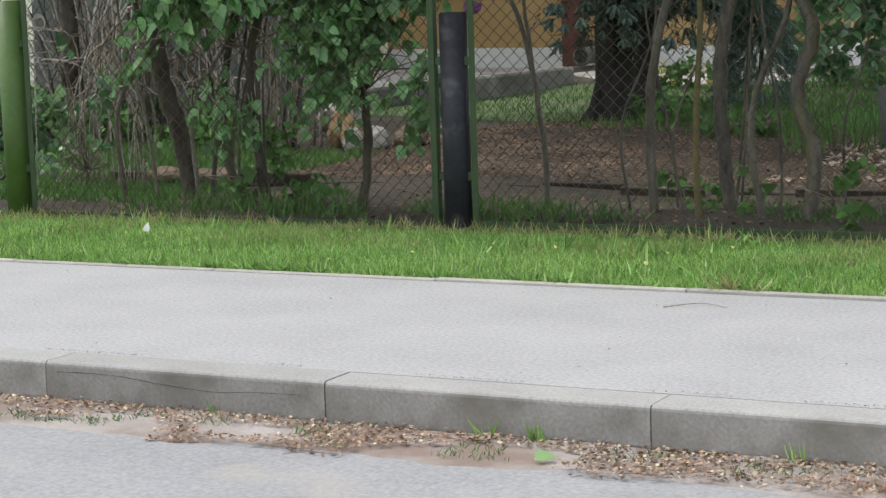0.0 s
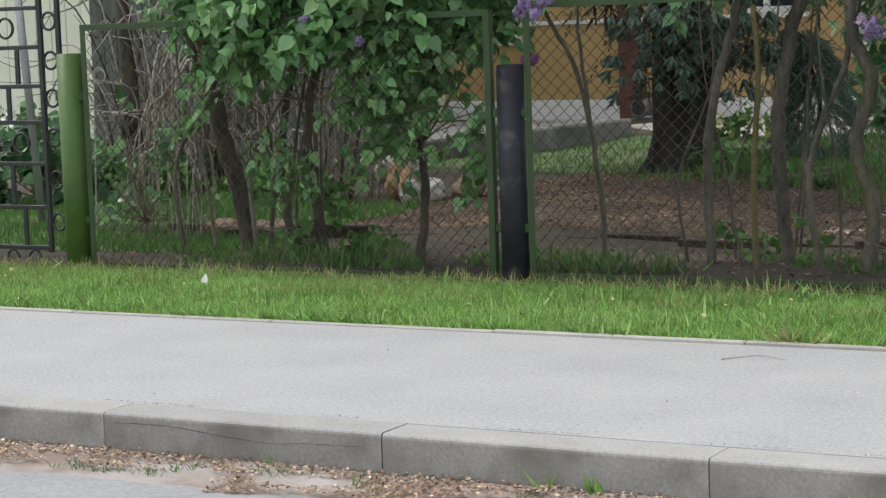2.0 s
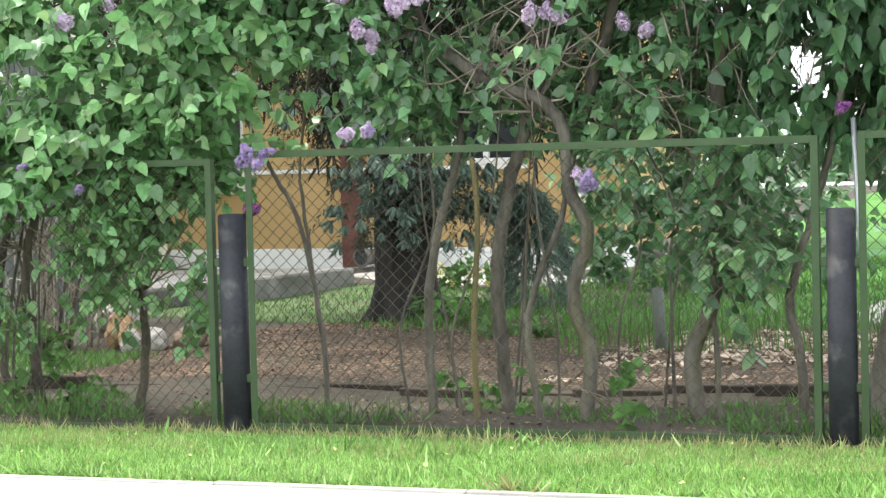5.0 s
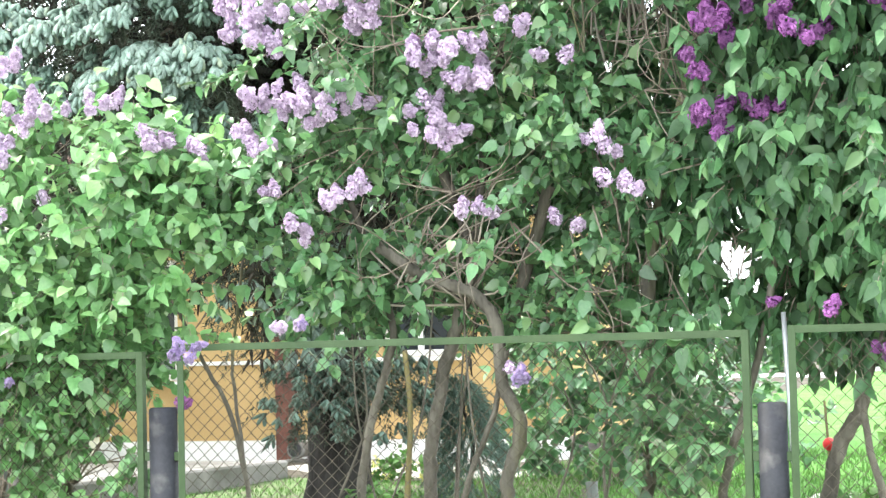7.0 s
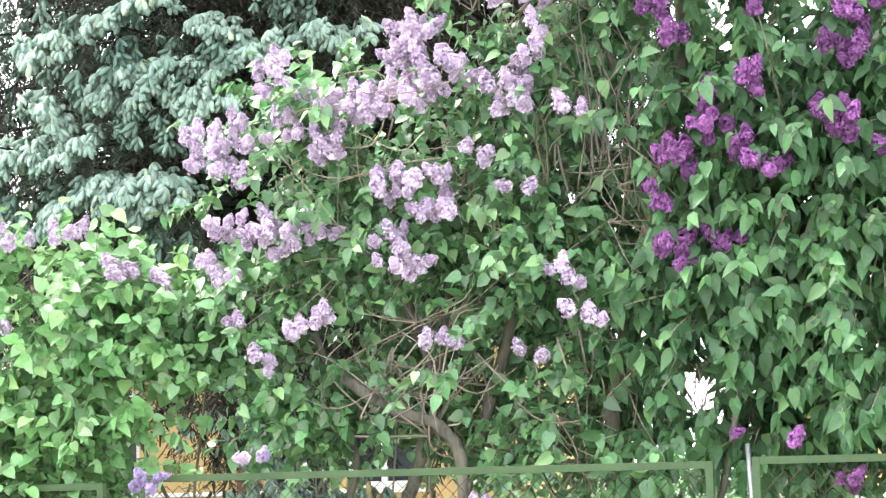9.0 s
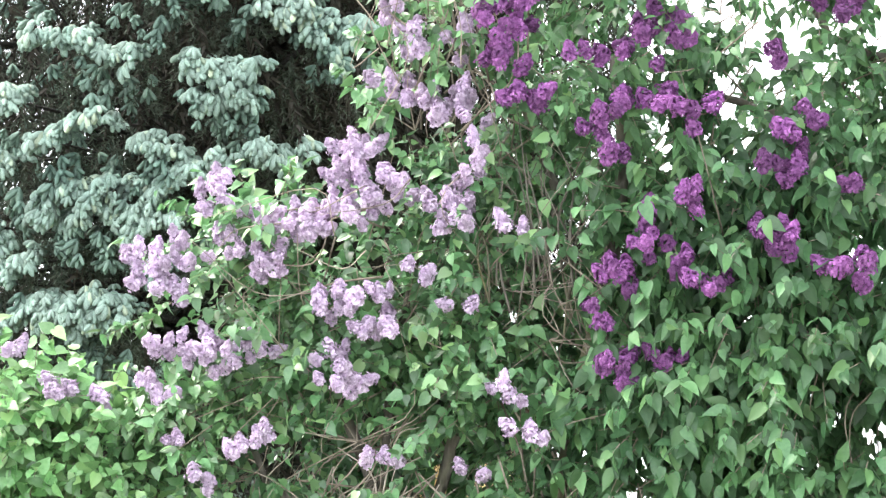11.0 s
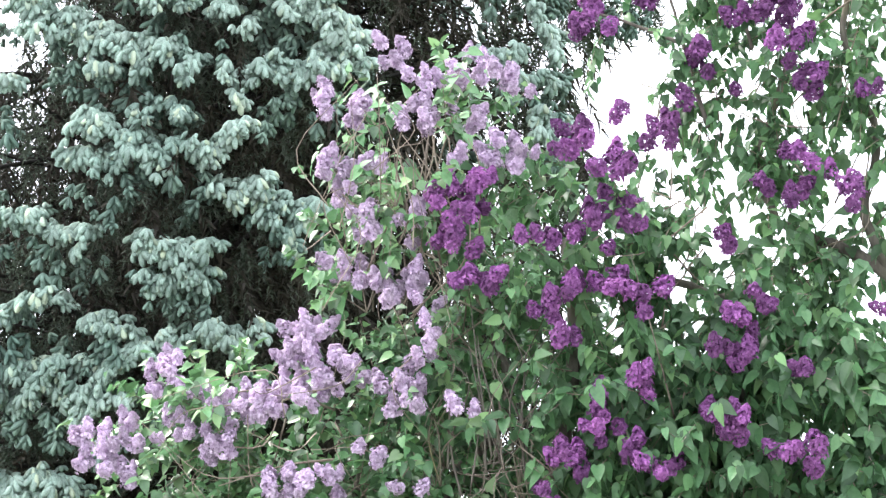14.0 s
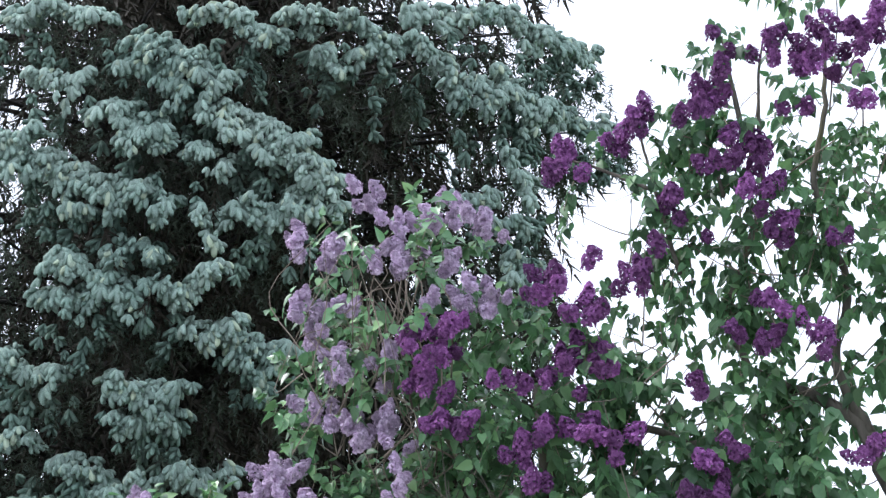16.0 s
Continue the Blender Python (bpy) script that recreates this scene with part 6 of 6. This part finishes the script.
for k in range(34):
    x0, x1 = random.uniform(0.0, 0.18), random.uniform(-0.25, 0.28)
    top, low = random.uniform(0.80, 1.15), random.uniform(0.22, 0.5)
    y = random.uniform(-0.1, 0.15)
    v, f = tube(curve_points([(x0, y, top), (x0 * 0.7 + x1 * 0.3 + random.gauss(0, 0.04), y - 0.03, top * 0.75 + low * 0.25), (x0 * 0.3 + x1 * 0.7 + random.gauss(0, 0.05), y, top * 0.35 + low * 0.65), (x1, y, low), (x1 + random.gauss(0, 0.03), y, -0.02)], 4), random.uniform(0.004, 0.008), 0.003, 5)
    child("vine_stem", mesh_from("vine_stem", v, f, (M_PALE_WOOD, M_TWIG)[k % 2], True), vine)
v, f = tube(curve_points([(-0.50, -0.3, 1.12), (-0.36, -0.3, 1.10), (-0.27, -0.3, 0.95), (-0.27, -0.3, 0.75), (-0.30, -0.3, -0.02)], 5), 0.006, 0.004, 5)
child("vine_stem", mesh_from("vine_stem", v, f, M_PALE_WOOD, True), vine)
coil = thing("cord_coil", "small coil of pale cord hanging on the fence netting", "cord", (-6.52, 8.275, 0.955))
for k in range(3):
    part("loop", ring(0.034 + 0.003 * k, 0.0022, (0.003 * k, -0.006 * k, 0.004 * k)), M_PALE_WOOD, coil, smooth=True)
border = thing("path_border", "low pale concrete border of a garden path", "garden border", (-7.4, 10.0, 0))
part("strip", box(-1.6, 1.15, -0.04, 0.04, -0.05, 0.055, 0.012), M_GREY, border)
border.rotation_euler = (0, 0, radians(6))


def trunk(label, r0, r1, pts, material=M_BARK):
    ob = thing("tree_trunk", label, "tree trunk", pts[0])
    v, f = tube(curve_points(np.array(pts) - np.array(pts[0]), 6), r0, r1, 12, knobs=0.08)
    child("bark", mesh_from("bark", v, f, material, True), ob)


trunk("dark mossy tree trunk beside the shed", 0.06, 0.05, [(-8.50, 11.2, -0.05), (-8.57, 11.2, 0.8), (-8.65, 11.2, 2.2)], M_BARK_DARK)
trunk("grey-green tree trunk behind the stones", 0.085, 0.07, [(-7.28, 12.3, -0.05), (-7.33, 12.3, 0.7), (-7.42, 12.3, 1.9)], M_GREY)


def pole(label, r, a, b, material, name="pole"):
    ob = thing(name, label, "pole", a)
    v, f = tube([(0, 0, 0), tuple((np.array(b) - np.array(a)) / 2), tuple(np.array(b) - np.array(a))], r, r, 10)
    child("tube", mesh_from("tube", v, f, material, True), ob)
    return ob


pole("grey steel pole behind the gate", 0.025, (-8.05, 9.6, -0.02), (-8.22, 9.6, 2.4), M_STEEL)
pole("short grey steel post in the tall grass", 0.035, (-3.04, 11.48, -0.02), (-3.06, 11.48, 0.42), M_SHED)
pole("thin bright steel pole behind the fence post", 0.011, (-1.36, 8.48, -0.02), (-1.41, 8.48, 1.32), M_STEEL)
rb = pole("thin pale cane with a red ball", 0.008, (-1.58, 11.0, -0.02), (-1.63, 11.0, 0.88), M_WOOD_STAKE, "garden_cane")
bm = bmesh.new()
bmesh.ops.create_uvsphere(bm, u_segments=20, v_segments=14, radius=0.036, matrix=Matrix.Translation((-0.03, -0.01, 0.67)))
part("ball", bm, M_RED, rb, "round red plastic ball", smooth=True)

# ---- gutter and path clutter ----
def road_z(x, y):
    return np.where(y > KERB_Y - 0.3, ROAD_Z + 0.012, ROAD_Z + 0.001)


near_kerb = lambda x, y: np.array([(KERB_Y - b) < 0.30 + 0.14 * noise.noise((a * 1.6, 0, 3)) and noise.noise((a * 2.4, b * 5, 1.0)) > -0.02 - 0.4 * (b > KERB_Y - 0.10) for a, b in zip(x, y)])
scatter("leaf_litter", 30000, -8.5, 0.5, KERB_Y - 0.44, KERB_Y - 0.004, 0.0090, M_LITTER, road, road_z, near_kerb, "brown dry blossom and leaf litter", up=0.4, heap=0.012)
M_BIT = mat("pale_bits", (0.45, 0.40, 0.32), (0.75, 0.68, 0.55), 5, 0.9, island=0.2, bump=0)
scatter("pale_litter", 2000, -8.5, 0.5, KERB_Y - 0.42, KERB_Y - 0.01, 0.0075, M_BIT, road, road_z, near_kerb, "pale dry petals and bits", up=0.6, heap=0.02)
scatter("pale_litter", 60, -8.5, 0.5, 3.4, KERB_Y - 0.2, 0.008, M_BIT, road, road_z, label="pale grit lying on the road")
STICK_V = [(-0.02, 0, 0), (0.02, 0, 0), (0.015, 1, 0.03), (-0.015, 1, 0.03), (0, 0.5, 0.05)]
STICK_F = [(0, 1, 4), (1, 2, 4), (2, 3, 4), (3, 0, 4)]
scatter("fine_litter", 500, -8.5, 0.5, KERB_Y - 0.42, KERB_Y - 0.01, 0.06, M_TWIG, road, road_z, near_kerb, "thin dry stalks", STICK_V, STICK_F, 0.15)
tagged(child("weeds", blades("weeds", 8000, -8.5, 0.5, KERB_Y - 0.26, KERB_Y - 0.02, 0.022, M_GRASS_SHADE, wide=1.6, lean=0.7, keep=patches(4.0, 0.2, 9.0), ground=road_z), road, "sparse grass growing in the gutter"), kind="stuff")
for x, many in ((-2.27, 22), (-1.54, 10), (-2.42, 7), (-3.3, 6)):
    tagged(child("weeds", blades("weeds", many, x - 0.025, x + 0.025, KERB_Y - 0.03, KERB_Y - 0.005, 0.07, M_GRASS, wide=1.0, lean=0.35, ground=road_z), road, "tuft of grass growing against the kerb"), kind="stuff")
scatter("clover", 46, -9.0, 0.3, VERGE_Y + 0.1, 8.2, 0.014, M_YELLOW_FLOWER, verge, lambda x, y: verge_z(x, y) + 0.03, label="tiny yellow flowers in the grass", up=0.8)
tagged(child("grass", blades("grass", 34, -2.42, -2.22, VERGE_Y - 0.03, VERGE_Y + 0.03, 0.10, M_STRAW, wide=1.0, lean=0.9), verge, "dry tuft at the edge of the path"), kind="stuff")
flat_z = lambda x, y: np.zeros(len(x)) + 0.001
scatter("grit", 90, -8.5, 0.2, KERB_Y + 0.16, VERGE_Y - 0.06, 0.006, M_TWIG, pavement, flat_z, label="scattered dark bits")
scatter("grit", 260, -8.5, 0.2, KERB_Y + 0.16, VERGE_Y - 0.06, 0.0045, M_BIT, pavement, flat_z, label="scattered pale bits")
scatter("grit", 1800, -8.5, 0.2, KERB_Y + 0.15, KERB_Y + 0.165, 0.004, M_GREY, pavement, flat_z, keep=patches(4.0, 0.1, 6.0), label="dirt in the joint behind the kerb")
for pts, lab in (([(-2.46, 6.38, 0.005), (-2.36, 6.47, 0.008), (-2.25, 6.43, 0.005)], "thin dry twig lying on the path"), ([(-2.86, 4.56, ROAD_Z + 0.012), (-2.8, 4.585, ROAD_Z + 0.018), (-2.73, 4.61, ROAD_Z + 0.012)], "dry pale twig lying in the gutter")):
    ob = thing("twig", lab, "twig", pts[0])
    v, f = tube(curve_points(np.array(pts) - np.array(pts[0]), 5), 0.002, 0.0012, 5)
    child("bark", mesh_from("bark", v, f, M_DEAD, True), ob)
leaf = thing("fallen_leaf", "fresh pale green leaf lying in the gutter", "leaf", (-2.19, 4.73, ROAD_Z + 0.018))
me = mesh_many("blade", LEAF_V, LEAF_F, M_LEAF_A, np.zeros((1, 3)), frames_of(np.array([(0.8, 0.3, 0.1)]), np.array([(0.1, -0.5, 1.0)])), [0.055])
child("blade", me, leaf)
petal = thing("petal", "white blossom lying on the mown grass", "petal", (-5.36, 7.48, 0.035))
me = mesh_many("blade", LEAF_V, LEAF_F, M_WHITE, np.zeros((1, 3)), frames_of(np.array([(0.1, 0.1, 1.0)]), np.array([(0.1, -1.0, 0.3)])), [0.04])
child("blade", me, petal)

# ---- kerb and edging stones ----
kerb = thing("kerb", "weathered grey concrete kerb of one-metre stones", "kerb", kind="structure")
stone = bpy.data.meshes.new("kerb_stone")
bm = bmesh.new()
PROFILE = [(0.0, -0.30), (0.0, -0.014), (0.002, -0.007), (0.006, -0.002), (0.013, 0.0), (0.15, 0.0), (0.15, -0.30)]
ends = [[bm.verts.new((x, y, z)) for y, z in PROFILE] for x in (0.002, 0.998)]
for k in range(len(PROFILE)):
    bm.faces.new((ends[0][k], ends[1][k], ends[1][(k + 1) % len(PROFILE)], ends[0][(k + 1) % len(PROFILE)]))
bm.faces.new(ends[0])
bm.faces.new(list(reversed(ends[1])))
bmesh.ops.recalc_face_normals(bm, faces=bm.faces[:])
bm.to_mesh(stone)
bm.free()
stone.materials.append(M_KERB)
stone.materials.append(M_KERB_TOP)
# upward faces take the lit-toned concrete
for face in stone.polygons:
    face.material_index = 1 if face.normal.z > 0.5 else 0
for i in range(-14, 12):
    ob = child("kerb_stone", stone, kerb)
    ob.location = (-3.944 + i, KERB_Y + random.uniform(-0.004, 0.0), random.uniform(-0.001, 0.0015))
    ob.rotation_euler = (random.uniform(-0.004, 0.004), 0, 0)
edging = thing("path_edging", "narrow pale concrete edging between path and grass", "edging", kind="structure")
strip = bpy.data.meshes.new("edging_stone")
bm = box(0.002, 0.998, 0, 0.035, -0.15, 0.009, 0.004)
bm.to_mesh(strip)
bm.free()
strip.materials.append(M_EDGING)
for i in range(-12, 9):
    ob = child("edging_stone", strip, edging)
    ob.location = (-3.5 + i, VERGE_Y - 0.036, random.uniform(-0.003, 0.004))
crack = bpy.data.meshes.new("crack")
v, f = tube(curve_points([(0.04, -0.0005, -0.030), (0.25, -0.0005, -0.028), (0.45, -0.0005, -0.046), (0.62, -0.0005, -0.056), (0.74, -0.0005, -0.048), (0.92, -0.0005, -0.044)], 5), 0.0011, 0.0006, 4, knobs=0.6)
cs = child("crack", mesh_from("crack", v, f, M_IRON), kerb, "dark crack along one stone")
cs.location = (-3.944, KERB_Y - 0.002, 0)
